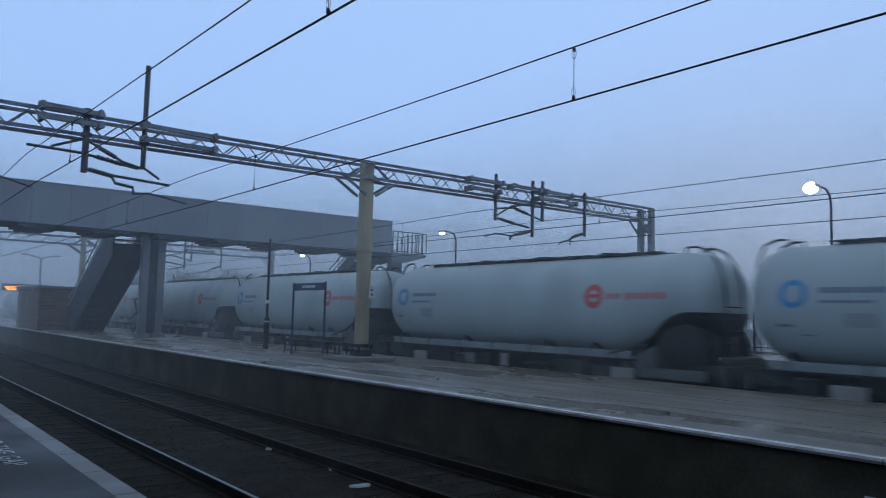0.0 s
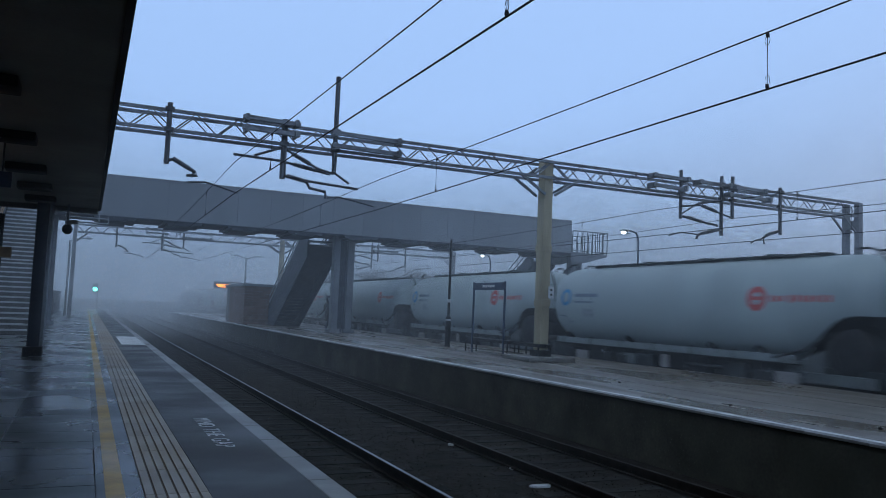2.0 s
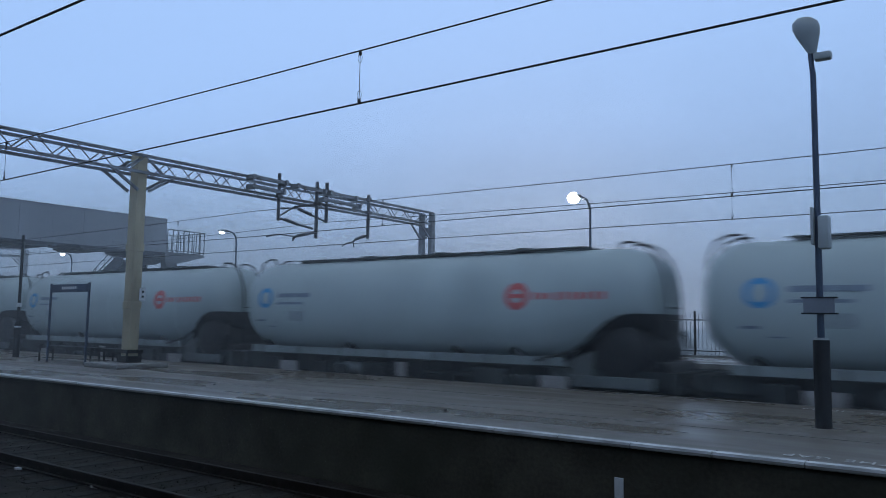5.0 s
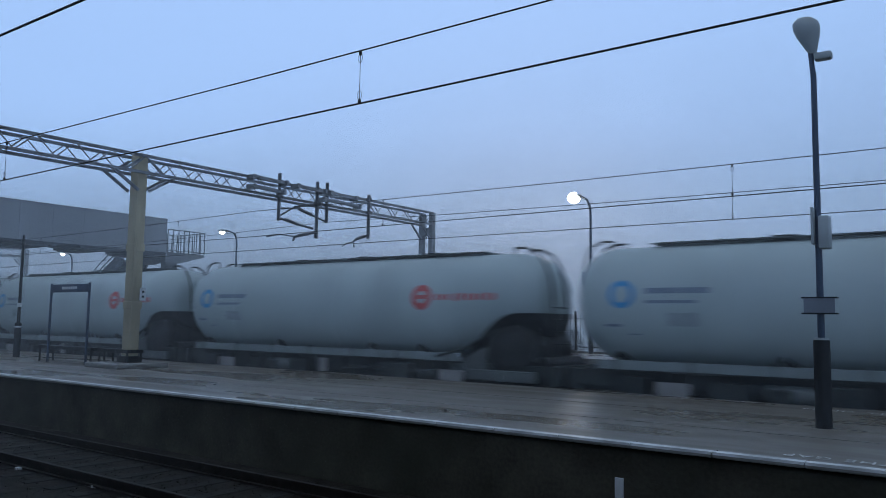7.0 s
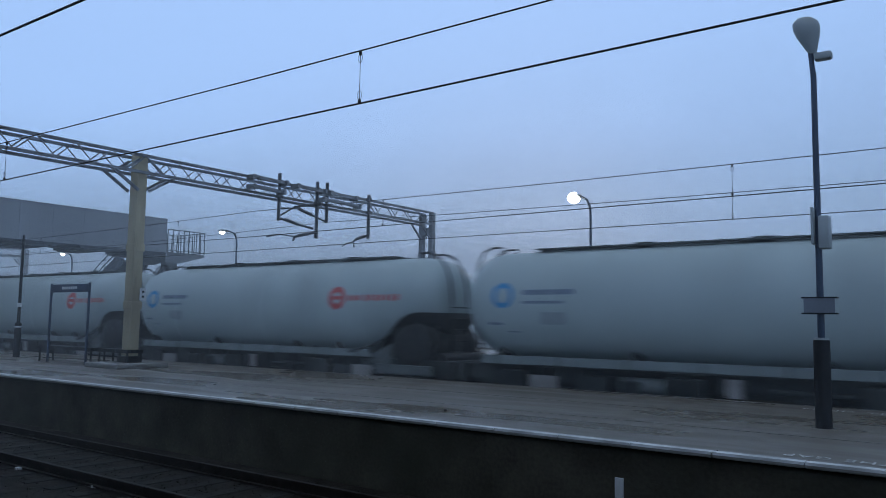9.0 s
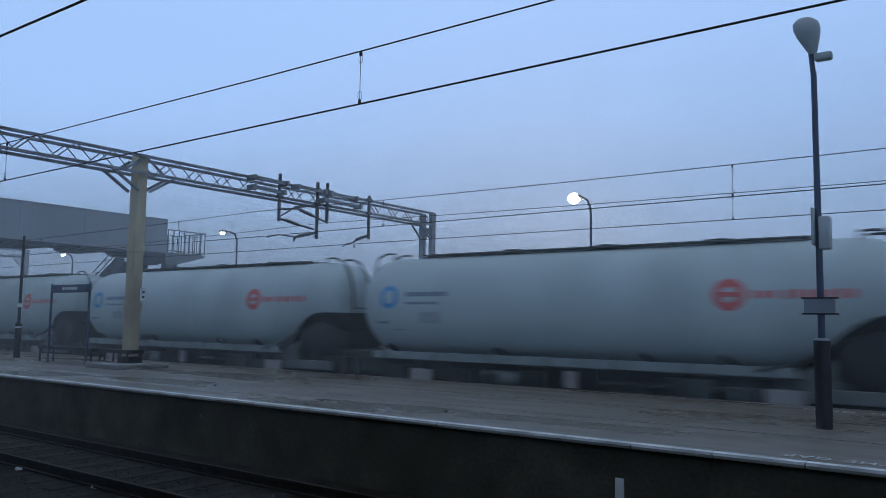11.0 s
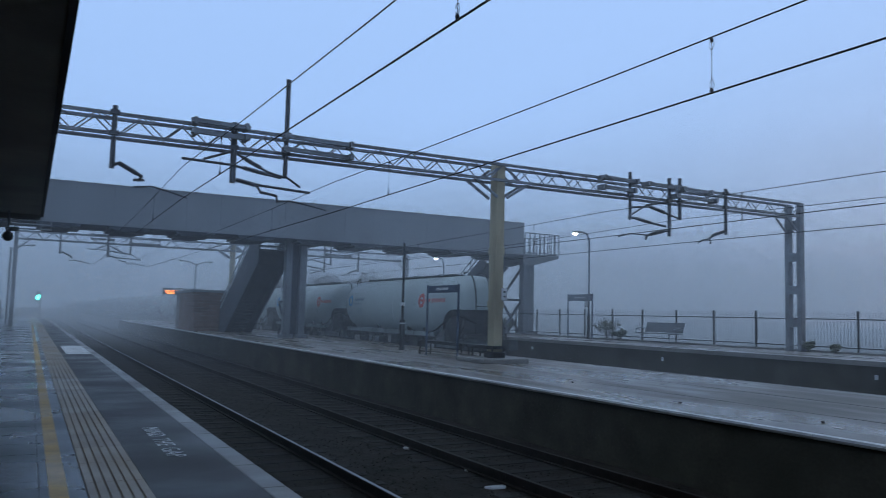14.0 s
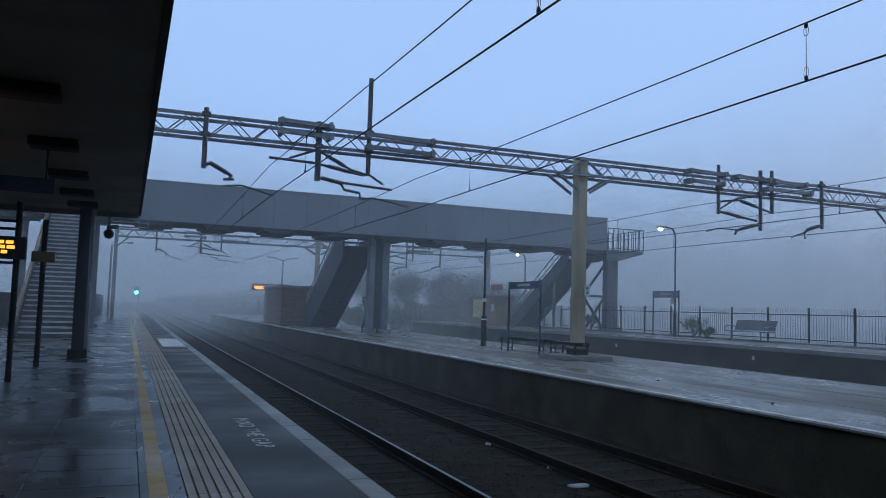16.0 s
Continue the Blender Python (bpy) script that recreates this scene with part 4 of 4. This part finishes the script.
# oversized 0.20 lens: the ball takes in the glare round this lamp
near_lamp = swan_lamp(24.6, 12.0, 0.33, 5.80, "lit platform lamps", 0.55, 0.20)
bm = B(); box(bm, -0.06, 0.06, 0.05, 0.32, 2.35, 2.80, 0.02); part("sign_box", bm, SIGNGREY, near_lamp, "grey box strapped to the post", True)
for m in ((24.6, 31.05, 0.33, 5.72), (24.6, 46.6, 0.33, 5.25)):
    far = swan_lamp(*m, "lit platform lamps", 1)
    bm = B(); box(bm, -0.075, -0.05, -0.02, 0.24, 1.55, 1.85); part("notice", bm, SIGNWHITE, far, "small pale notice")


def name_board(x, y, z, w, h, zb, post, material, labelled):
    d = thing("station_sign", labelled, "sign", x, y, z, group="station name boards")
    for s in (-w / 2, w / 2):
        bm = B(); box(bm, -0.027, 0.027, s - 0.027, s + 0.027, 0, h, 0.006); part("post", bm, post, d)
    bm = B(); box(bm, -0.03, 0.03, -w / 2 + 0.04, w / 2 - 0.04, zb, h - 0.03, 0.008); p = part("panel", bm, material, d, "plain name panel")
    bm = B()
    for k in range(7):
        box(bm, -0.036, -0.031, -0.42 + 0.12 * k, -0.335 + 0.12 * k, (zb + h) / 2 - 0.05, (zb + h) / 2 + 0.03)
    part("name_bar", bm, SIGNWHITE, p, "pale bars where the name stands")
    return d


name_board(11.6, 22.0, 0, 2.1, 2.28, 2.02, NAVY, NAVY, "dark blue name board on two posts above a bench")
name_board(24.25, 31.3, 0.33, 1.95, 2.22, 1.86, NAVY, SIGNGREY, "grey name board on two slim posts by the fence")


def bench(x, y, z, w, rz, dark, g):
    d = thing("bench", "dark metal platform bench with slatted seat" if dark else "grey metal platform bench with sloping back", "bench", x, y, z, rz, g)
    m = BLACK if dark else PIER
    for s in (-1, 1):
        bm = B(); pipe(bm, [(0.0, s * (w / 2 - 0.3), 0), (0.0, s * (w / 2 - 0.3), 0.42), (0.5, s * (w / 2 - 0.3), 0.42)], 0.03, 6); part("leg", bm, m, d)
        bm = B(); pipe(bm, [(-0.05, s * w / 2, 0.42), (-0.05, s * w / 2, 0.62), (0.3, s * w / 2, 0.66), (0.5, s * w / 2, 0.62)], 0.025, 6); part("armrest", bm, m, d)
    for k in range(5):
        bm = B(); box(bm, -0.02 + 0.1 * k, 0.065 + 0.1 * k, -w / 2, w / 2, 0.42, 0.45); part("seat_slat", bm, m, d)
    for k in range(5):
        bm = B(); beam(bm, (0.5 + 0.03 * k, -w / 2, 0.52 + 0.085 * k), (0.5 + 0.03 * k, w / 2, 0.52 + 0.085 * k), 0.025, 0.082); part("back_slat", bm, m, d)
    return d


def low_bench(x, y, w):
    d = thing("bench", "low backless dark metal bench on the island", "bench", x, y, 0, group="island benches")
    for s in (-1, 1):
        bm = B(); pipe(bm, [(-0.2, s * (w / 2 - 0.08), 0), (-0.2, s * (w / 2 - 0.08), 0.42), (0.2, s * (w / 2 - 0.08), 0.42), (0.2, s * (w / 2 - 0.08), 0)], 0.03, 6); part("leg", bm, BLACK, d)
    for k in range(4):
        bm = B(); box(bm, -0.24 + 0.12 * k, -0.14 + 0.12 * k, -w / 2, w / 2, 0.38, 0.47); part("seat_slat", bm, BLACK, d)


low_bench(11.85, 22.2, 3.0)
low_bench(11.9, 19.75, 1.5)
bench(24.1, 25.85, 0.33, 2.3, 0, False, "far platform benches")


def tall_post(x, y, h):
    d = thing("mast", "slim dark mast with pale bands on the island", "mast", x, y, 0)
    bm = B(); rod(bm, (0, 0, 0), (0, 0, 1.1), 0.10, 12); part("base", bm, BLACK, d, "", True)
    bm = B(); rod(bm, (0, 0, 1.1), (0, 0, h), 0.05, 10, 0.04); part("pole", bm, BLACK, d, "", True)
    bm = B(); rod(bm, (0, 0, 0.95), (0, 0, 1.0), 0.105, 12); rod(bm, (0, 0, 1.62), (0, 0, 1.74), 0.075, 12); part("band", bm, SIGNWHITE, d, "pale band")


tall_post(12.17, 26.2, 3.95)


def brick_hut():
    h = thing("brick_hut", "low brown brick hut with flat roof on the island", "hut", 0, 0, 0)
    x0, x1, y0, y1, z1 = 8.75, 11.0, 48.4, 55.0, 2.35
    bm = B(); box(bm, x0 + 0.012, x1 - 0.012, y0 + 0.012, y1 - 0.012, 0, z1); part("wall", bm, MORTAR, h)
    bm = B(); box(bm, 0, 0.438, -0.012, 0.0, 0, 0.14); me = mesh(bm, "brick", BRICK)
    bm = B(); box(bm, -0.012, 0.0, 0, 0.438, 0, 0.14); me2 = mesh(bm, "brick", BRICK)
    for r in range(15):
        for k in range(5):
            xx = x0 + 0.01 + 0.45 * k
            piece("brick", me, h, pose(xx, y0 + 0.012, 0.01 + 0.155 * r))
        for k in range(12):
            piece("brick", me2, h, pose(x0 + 0.012, y0 + 0.02 + 0.45 * k, 0.01 + 0.155 * r))
    bm = B(); box(bm, x0 - 0.15, x1 + 0.15, y0 - 0.15, y1 + 0.15, z1, z1 + 0.12, 0.01); part("roof", bm, CLAD, h, "flat dark roof")
    return h


brick_hut()


def lit_board(x, y, z, w):
    d = thing("platform_display", "small orange lit platform display on a bracket", "display", x, y, 0)
    bm = B(); rod(bm, (1.0, 0.1, 0), (1.0, 0.1, z + 0.25), 0.05, 8); rod(bm, (-w, 0.1, z + 0.25), (2.2, 0.1, z + 0.25), 0.04, 8); part("bracket", bm, BLACK, d)
    bm = B(); box(bm, -w, w, -0.08, 0.08, z - 0.17, z + 0.17, 0.02); h = part("housing", bm, BLACK, d)
    for k in range(3):
        bm = B(); box(bm, -w * (0.75 - 0.12 * k), w * (0.75 - 0.15 * k), -0.09, -0.085, z + 0.05 - 0.085 * k, z + 0.105 - 0.085 * k); part("text_bar", bm, AMBER, h, "orange lit bar")


lit_board(8.85, 58.0, 2.46, 0.6)


def shelter():
    s = thing("waiting_shelter", "small brown waiting shelter with faded yellow poster", "shelter", 0, 0, 0.33)
    x0, x1, y0, y1 = 23.1, 24.4, 47.6, 52.3
    bm = B(); box(bm, x0, x1, y0, y1, 0, 1.95, 0.02); part("body", bm, BROWNWOOD, s, "brown panelled body")
    bm = B(); box(bm, x0 - 0.2, x1 + 0.2, y0 - 0.2, y1 + 0.2, 1.95, 2.07); part("roof", bm, CLAD, s)
    bm = B(); box(bm, x0 - 0.02, x0 - 0.003, 49.6, 51.6, 0.45, 1.75); part("poster", bm, POSTER, s, "faded yellow poster")
    bm = B(); box(bm, x0 - 0.02, x0 - 0.003, 48.1, 48.6, 0.9, 1.4); part("notice", bm, SIGNWHITE, s)
    bm = B(); box(bm, x0 + 0.1, x0 + 0.16, 47.2, 48.9, 2.35, 2.75); part("board", bm, HIVIS, s, "dull red board above the roof")
    for y in (47.75, 48.7):
        bm = B(); rod(bm, (x0 + 0.13, y, 2.0), (x0 + 0.13, y, 2.4), 0.03, 6); part("board_leg", bm, BLACK, s)


shelter()


def signal():
    d = thing("railway_signal", "dark railway signal showing a green light", "signal", 0.88, 104.0, -1.1)
    bm = B(); rod(bm, (0.3, 0.1, 0), (0.3, 0.1, 3.2), 0.06, 8); part("post", bm, BLACK, d)
    bm = B(); box(bm, -0.26, 0.36, -0.02, 0.10, 2.8, 4.0, 0.05); part("backboard", bm, BLACK, d)
    # disc larger than a real lens, so the halo is part of its shape
    bm = B(); ball(bm, (0.0, -0.06, 3.29), 0.24, 0.06, 0.24); part("lens", bm, GREEN, d, "glowing green lens enlarged to take in its halo", True)


signal()


def far_lamp(x, y, double):
    d = thing("street_lamp", "unlit twin armed lamp post in the fog" if double else "unlit lamp post in the fog", "lamp", x, y, 0, group="distant lamp posts")
    bm = B(); rod(bm, (0, 0, 0), (0, 0, 5.0), 0.07, 8); part("shaft", bm, PIER, d)
    for s in ((-1, 1) if double else (1,)):
        bm = B(); pipe(bm, [(0, 0, 4.9), (s * 0.5, 0, 5.12), (s * 0.95, 0, 5.2)], 0.04, 6); part("arm", bm, PIER, d)
        bm = B(); ball(bm, (s * 1.15, 0, 5.2), 0.26, 0.12, 0.08, 10, 6); part("head", bm, LAMPGREY, d)


far_lamp(11.9, 66, True)
far_lamp(-1.25, 58, False)


# ---------------------------------------------------------------- fence of the far platform
def fence():
    f = thing("railing_fence", "dark steel bow topped fence behind the far platform", "fence")
    y0, n = -6.3, 29
    bm = B(); box(bm, -0.03, 0.03, -0.03, 0.03, 0, 1.50); pm = mesh(bm, "post", BLACK)
    for k in range(n):
        piece("post", pm, f, pose(25.0, y0 + 2.12 * k, 0.30))
    for z in (0.52, 1.50):
        bm = B(); box(bm, 24.972, 25.0, y0, y0 + 2.12 * (n - 1), z, z + 0.035); part("rail", bm, BLACK, f)
    bm = B(); pipe(bm, [(0, 0, 0), (0, 0, 1.28), (0, 0.02, 1.36), (0, 0.065, 1.395), (0, 0.11, 1.36), (0, 0.13, 1.28), (0, 0.13, 0)], 0.0065, 5)
    hoop = mesh(bm, "hairpin_bar", BLACK)
    for k in range(150):
        piece("hairpin_bar", hoop, f, pose(24.955, 1.0 + 0.26 * k, 0.36))
    bm = B()
    for k in range(130):
        for y in ([1.0 - 0.13 * (k + 1)] if k < 58 else [40.0 + 0.13 * (k - 58)]):
            box(bm, 24.947, 24.963, y - 0.009, y + 0.009, 0.36, 1.74)
    tagged(part("bars_beyond", bm, BLACK, f), kind="stuff")
    bm = B(); box(bm, 24.9, 25.15, y0, y0 + 2.12 * (n - 1), 0.32, 0.40); part("kerb", bm, CONC, f)


fence()


def left_fence():
    f = thing("boundary_fence", "dark boundary fence fading into the fog", "fence")
    for k in range(14):
        bm = B(); box(bm, -2.05, -1.95, 39.5 + 2.2 * k, 41.6 + 2.2 * k, 0.0, 1.45); part("panel", bm, BLACK, f)
        bm = B(); box(bm, -2.08, -1.92, 41.6 + 2.2 * k, 41.7 + 2.2 * k, 0.0, 1.6); part("post", bm, BLACK, f)


left_fence()
bm = B(); box(bm, -5.4, -5.2, 20.1, 66, 0, 1.45)
solid("boundary_wall", bm, WALLM, "low dark boundary wall behind the stairs", "wall", "structure")


# ---------------------------------------------------------------- plants
def twig_plant(name, label, category, x, y, z, height, spread, depth, seed, leaves, leaf_size, r0, group, stems=1):
    rnd = random.Random(seed)
    d = thing(name, label, category, x, y, z, group=group)
    wood, crown = B(), B()
    tips = []

    def grow(p, v, length, r, level):
        q = p + v * length
        mid = (p + q) / 2 + Vector((rnd.uniform(-1, 1), rnd.uniform(-1, 1), 0)) * length * 0.06
        pipe(wood, [p, mid, q], r, 5 if level < 2 else 4)
        tips.append((p, q))
        if level < depth:
            for _ in range(rnd.choice((2, 3, 3))):
                w = (v + Vector((rnd.uniform(-1, 1), rnd.uniform(-1, 1), rnd.uniform(-0.25, 0.6))) * spread).normalized()
                grow(p.lerp(q, rnd.uniform(0.6, 1.0)), w, length * rnd.uniform(0.6, 0.82), r * 0.66, level + 1)

    lean = 0.1 if stems == 1 else 0.8
    for k in range(stems):
        grow(Vector((0, 0, 0)), Vector((rnd.uniform(-lean, lean) * 0.5, rnd.uniform(-lean, lean), 1)).normalized(), height * 0.3 * rnd.uniform(0.75, 1.1), r0, 0)
    part("trunk", wood, BARK, d)
    for _ in range(leaves):
        p, q = tips[rnd.randrange(len(tips) // 3, len(tips))]
        c = p.lerp(q, rnd.random()) + Vector((rnd.gauss(0, 1), rnd.gauss(0, 1), rnd.gauss(0, 1))) * leaf_size
        u = Vector((rnd.uniform(-1, 1), rnd.uniform(-1, 1), rnd.uniform(-1, 1))).normalized() * leaf_size
        w = u.cross(Vector((rnd.uniform(-1, 1), rnd.uniform(-1, 1), rnd.uniform(-1, 1)))).normalized() * leaf_size * (0.5 if stems > 1 else 0.035)
        if stems == 1:
            c += Vector((rnd.gauss(0, 0.35), rnd.gauss(0, 0.35), rnd.gauss(0.1, 0.3)))
        vs = [crown.verts.new(s) for s in (c - u, c + w, c + u, c - w)]
        crown.faces.new(vs)
    if leaves:
        tagged(part("crown" if stems > 1 else "twigs", crown, LEAF if stems > 1 else BARK, d), kind="stuff")
    return d


for k, (x, y, h) in enumerate(((24.5, 29.6, 1.35), (24.6, 28.8, 0.7), (24.75, 18.8, 0.5), (24.7, 38.6, 1.3), (24.6, 17.6, 0.4))):
    twig_plant("shrub", "straggly half bare shrub against the fence", "shrub", x, y, 0.33, h * 1.15, 0.7, 3, 20 + k, 700, 0.04, 0.012, "shrubs by the fence", 8)
for k, (x, y, h) in enumerate(((22.3, 61, 8.2), (25.2, 62.5, 7.2), (28.5, 64, 6.6), (31, 67, 6.0), (27.2, 60.5, 5.2), (20.5, 68, 7.6), (33.5, 62, 5.0), (23.8, 59.5, 5.6), (29.8, 60, 4.6))):
    twig_plant("tree", "bare winter tree dim in the fog", "tree", x, y, -1.1, h, 0.6, 6, 40 + k, 2600, 0.42, 0.085, "bare trees in the fog")

# bushes added in place of the fence-like boundary beyond the far platform
for k in range(9):
    twig_plant("boundary_bush", "dim straggly bush standing in for a boundary in the fog", "bush", 16.5 + 1.15 * k, 60.5 - 0.25 * k, -1.1, 3.4 + 0.5 * (k % 3), 0.8, 4, 70 + k, 1100, 0.11, 0.03, "bushes in the fog", 7)

# ---------------------------------------------------------------- platform and track pieces
def rows_of(parent, name, me, xs, y0, y1, step, z):
    y = y0
    while y < y1:
        for x in xs:
            piece(name, me, parent, pose(x, y, z))
        y += step


bm = B(); box(bm, 0.003, 0.743, 0.003, 0.597, -0.03, 0.0, 0.004); slab = mesh(bm, "slab", SLAB)
rows_of(own, "slab", slab, [0.145 - 0.746 * (k + 1) for k in range(5)], 2.4, 36, 0.6, 0)
bm = B()
for k in range(47):
    box(bm, -4.4, 0.145, 36 + k * 1.1, 37.09 + k * 1.1, -0.03, 0.0)
for k in range(40):
    box(bm, -9, 0.145, 2.39 - 1.1 * (k + 1), 2.385 - 1.1 * k, -0.03, 0.0)
box(bm, -9, -3.59, 2.4, 36, -0.03, -0.001)
tagged(part("slabs_beyond", bm, SLAB, own), kind="stuff")
bm = B(); box(bm, 0.148, 0.44, P_BACK, P_END, -0.03, 0.0); part("margin_strip", bm, SLAB, own)
bm = B(); box(bm, 0.44, 0.86, P_BACK, P_END, -0.03, -0.008); part("tactile_bed", bm, GROUT, own)
bm = B()
for k in range(6):
    x = 0.035 + 0.07 * k
    v = [(x - 0.032, -0.008), (x - 0.027, 0.005), (x + 0.027, 0.005), (x + 0.032, -0.008)]
    a, b = [bm.verts.new((px, 0.003, pz)) for px, pz in v], [bm.verts.new((px, 0.797, pz)) for px, pz in v]
    bm.faces.new(a); bm.faces.new(b[::-1])
    for i in range(3):
        bm.faces.new((a[i], a[i + 1], b[i + 1], b[i]))
tact = mesh(bm, "tactile_slab", TACTILE)
rows_of(own, "tactile_slab", tact, [0.44], 2.4, 87, 0.8, 0.001)
bm = B(); box(bm, 0.002, 0.184, 0.003, 0.897, -0.14, 0.0, 0.01); cop = mesh(bm, "edge_stone", COPING)
rows_of(own, "edge_stone", cop, [1.60], 2.2, 87, 0.9, 0.003)
bm = B(); box(bm, 1.60, 1.784, P_BACK, 2.19, -0.14, 0.0); part("edge_behind", bm, COPING, own)
bm = B(); box(bm, 1.60, 1.72, P_BACK, P_END, -1.2, -0.14); part("wall", bm, WALLM, own, "sooty platform wall")
bm = B(); box(bm, 0.0, 0.21, 0.004, 0.896, -0.06, 0.0, 0.012); cop = mesh(bm, "edge_stone", COPING)
rows_of(island, "edge_stone", cop, [8.34], -9, 87, 0.9, 0.002)
bm = B(); box(bm, -0.003, 0.115, 0.006, 0.894, -0.025, 0.004); nose = mesh(bm, "edge_paint", WHITE)
rows_of(island, "edge_paint", nose, [8.34], -9, 87, 0.9, 0.002)
bm = B(); box(bm, 8.40, 8.55, P_BACK, P_END, -1.2, -0.06); part("wall", bm, WALLM, island, "sooty dark platform wall")
bm = B(); box(bm, 14.38, 14.42, P_BACK, P_END, -0.12, 0.006); part("back_edge", bm, COPING, island, "pale far edge")
bm = B(); box(bm, 12.15, 12.165, P_BACK, P_END, 0.0, 0.003); box(bm, 10.3, 10.312, P_BACK, P_END, 0.0, 0.003); part("joint_line", bm, BLACK, island)
bm = B(); box(bm, 20.80, 20.96, P_BACK, 58, -1.2, 0.2); part("wall", bm, WALLM, third, "sooty dark platform wall")
for y in (5.4, 13.6, 21.85, 30.3):
    bm = B(); box(bm, 20.77, 20.80, y, y + 0.09, -0.16, -0.03); part("wall_plate", bm, SIGNWHITE, third, "small pale wall plate")
bm = B(); box(bm, 8.38, 8.40, 3.70, 3.80, -0.62, -0.40); part("wall_plate", bm, SIGNWHITE, island, "small pale wall plate")
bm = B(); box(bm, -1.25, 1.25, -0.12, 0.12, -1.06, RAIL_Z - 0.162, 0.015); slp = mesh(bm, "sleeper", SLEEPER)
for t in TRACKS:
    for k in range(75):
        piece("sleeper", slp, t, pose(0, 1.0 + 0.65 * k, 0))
# loose stones scattered over the nearer ballast
rnd = random.Random(5)
bm = B()
for _ in range(9000):
    x, y = rnd.uniform(1.95, 8.2), 2 + 34 * rnd.random() ** 1.5
    if min(abs(x - r) for r in (2.5, 4.0, 6.0, 7.5)) < 0.09:
        continue
    s = rnd.uniform(0.010, 0.022)
    vs = [bm.verts.new((x + s * dx * rnd.uniform(0.6, 1.3), y + s * dy * rnd.uniform(0.6, 1.3), -1.02 + s * dz)) for dx, dy, dz in ((1, 0, 0), (-0.5, 0.9, 0), (-0.5, -0.9, 0), (0.1, 0, 1.1))]
    bm.faces.new((vs[0], vs[1], vs[3])); bm.faces.new((vs[1], vs[2], vs[3])); bm.faces.new((vs[2], vs[0], vs[3]))
solid("ballast_stones", bm, BALLAST, "loose dark ballast stones between the rails", "stones", "stuff")
# pale scraps lying in the far track
for k, (x, y, w, l) in enumerate(((5.75, 9.2, 0.34, 0.12), (5.98, 10.4, 0.12, 0.3), (6.02, 11.05, 0.12, 0.28), (5.9, 12.4, 0.08, 0.12))):
    bm = B()
    n = 7
    for i in range(n):
        yy = y - l / 2 + l * i / n
        box(bm, x - w / 2 * rnd.uniform(0.5, 1), x + w / 2 * rnd.uniform(0.5, 1), yy, yy + l / n * 0.9, -1.012, -0.99 + rnd.uniform(0, 0.012))
    solid("litter", bm, SIGNWHITE, "pale scrap of litter between the rails", "litter", group="litter in the track")
for k, (x, y) in enumerate(((9.3, 9.4), (9.5, 7.0), (9.9, 13.0))):
    bm = B(); ball(bm, (x, y, 0.012), 0.035, 0.03, 0.016, 8, 5)
    solid("stone", bm, BLACK, "small dark stone on the wet tarmac", "stone", group="stones on the island")


def motions():
    for k, w in enumerate(WAGONS):
        walk(w, [(t, pose(15.85, train_y(t, more) + PITCH * k, 0)) for t, more in TRAIN_ROWS])


motions()
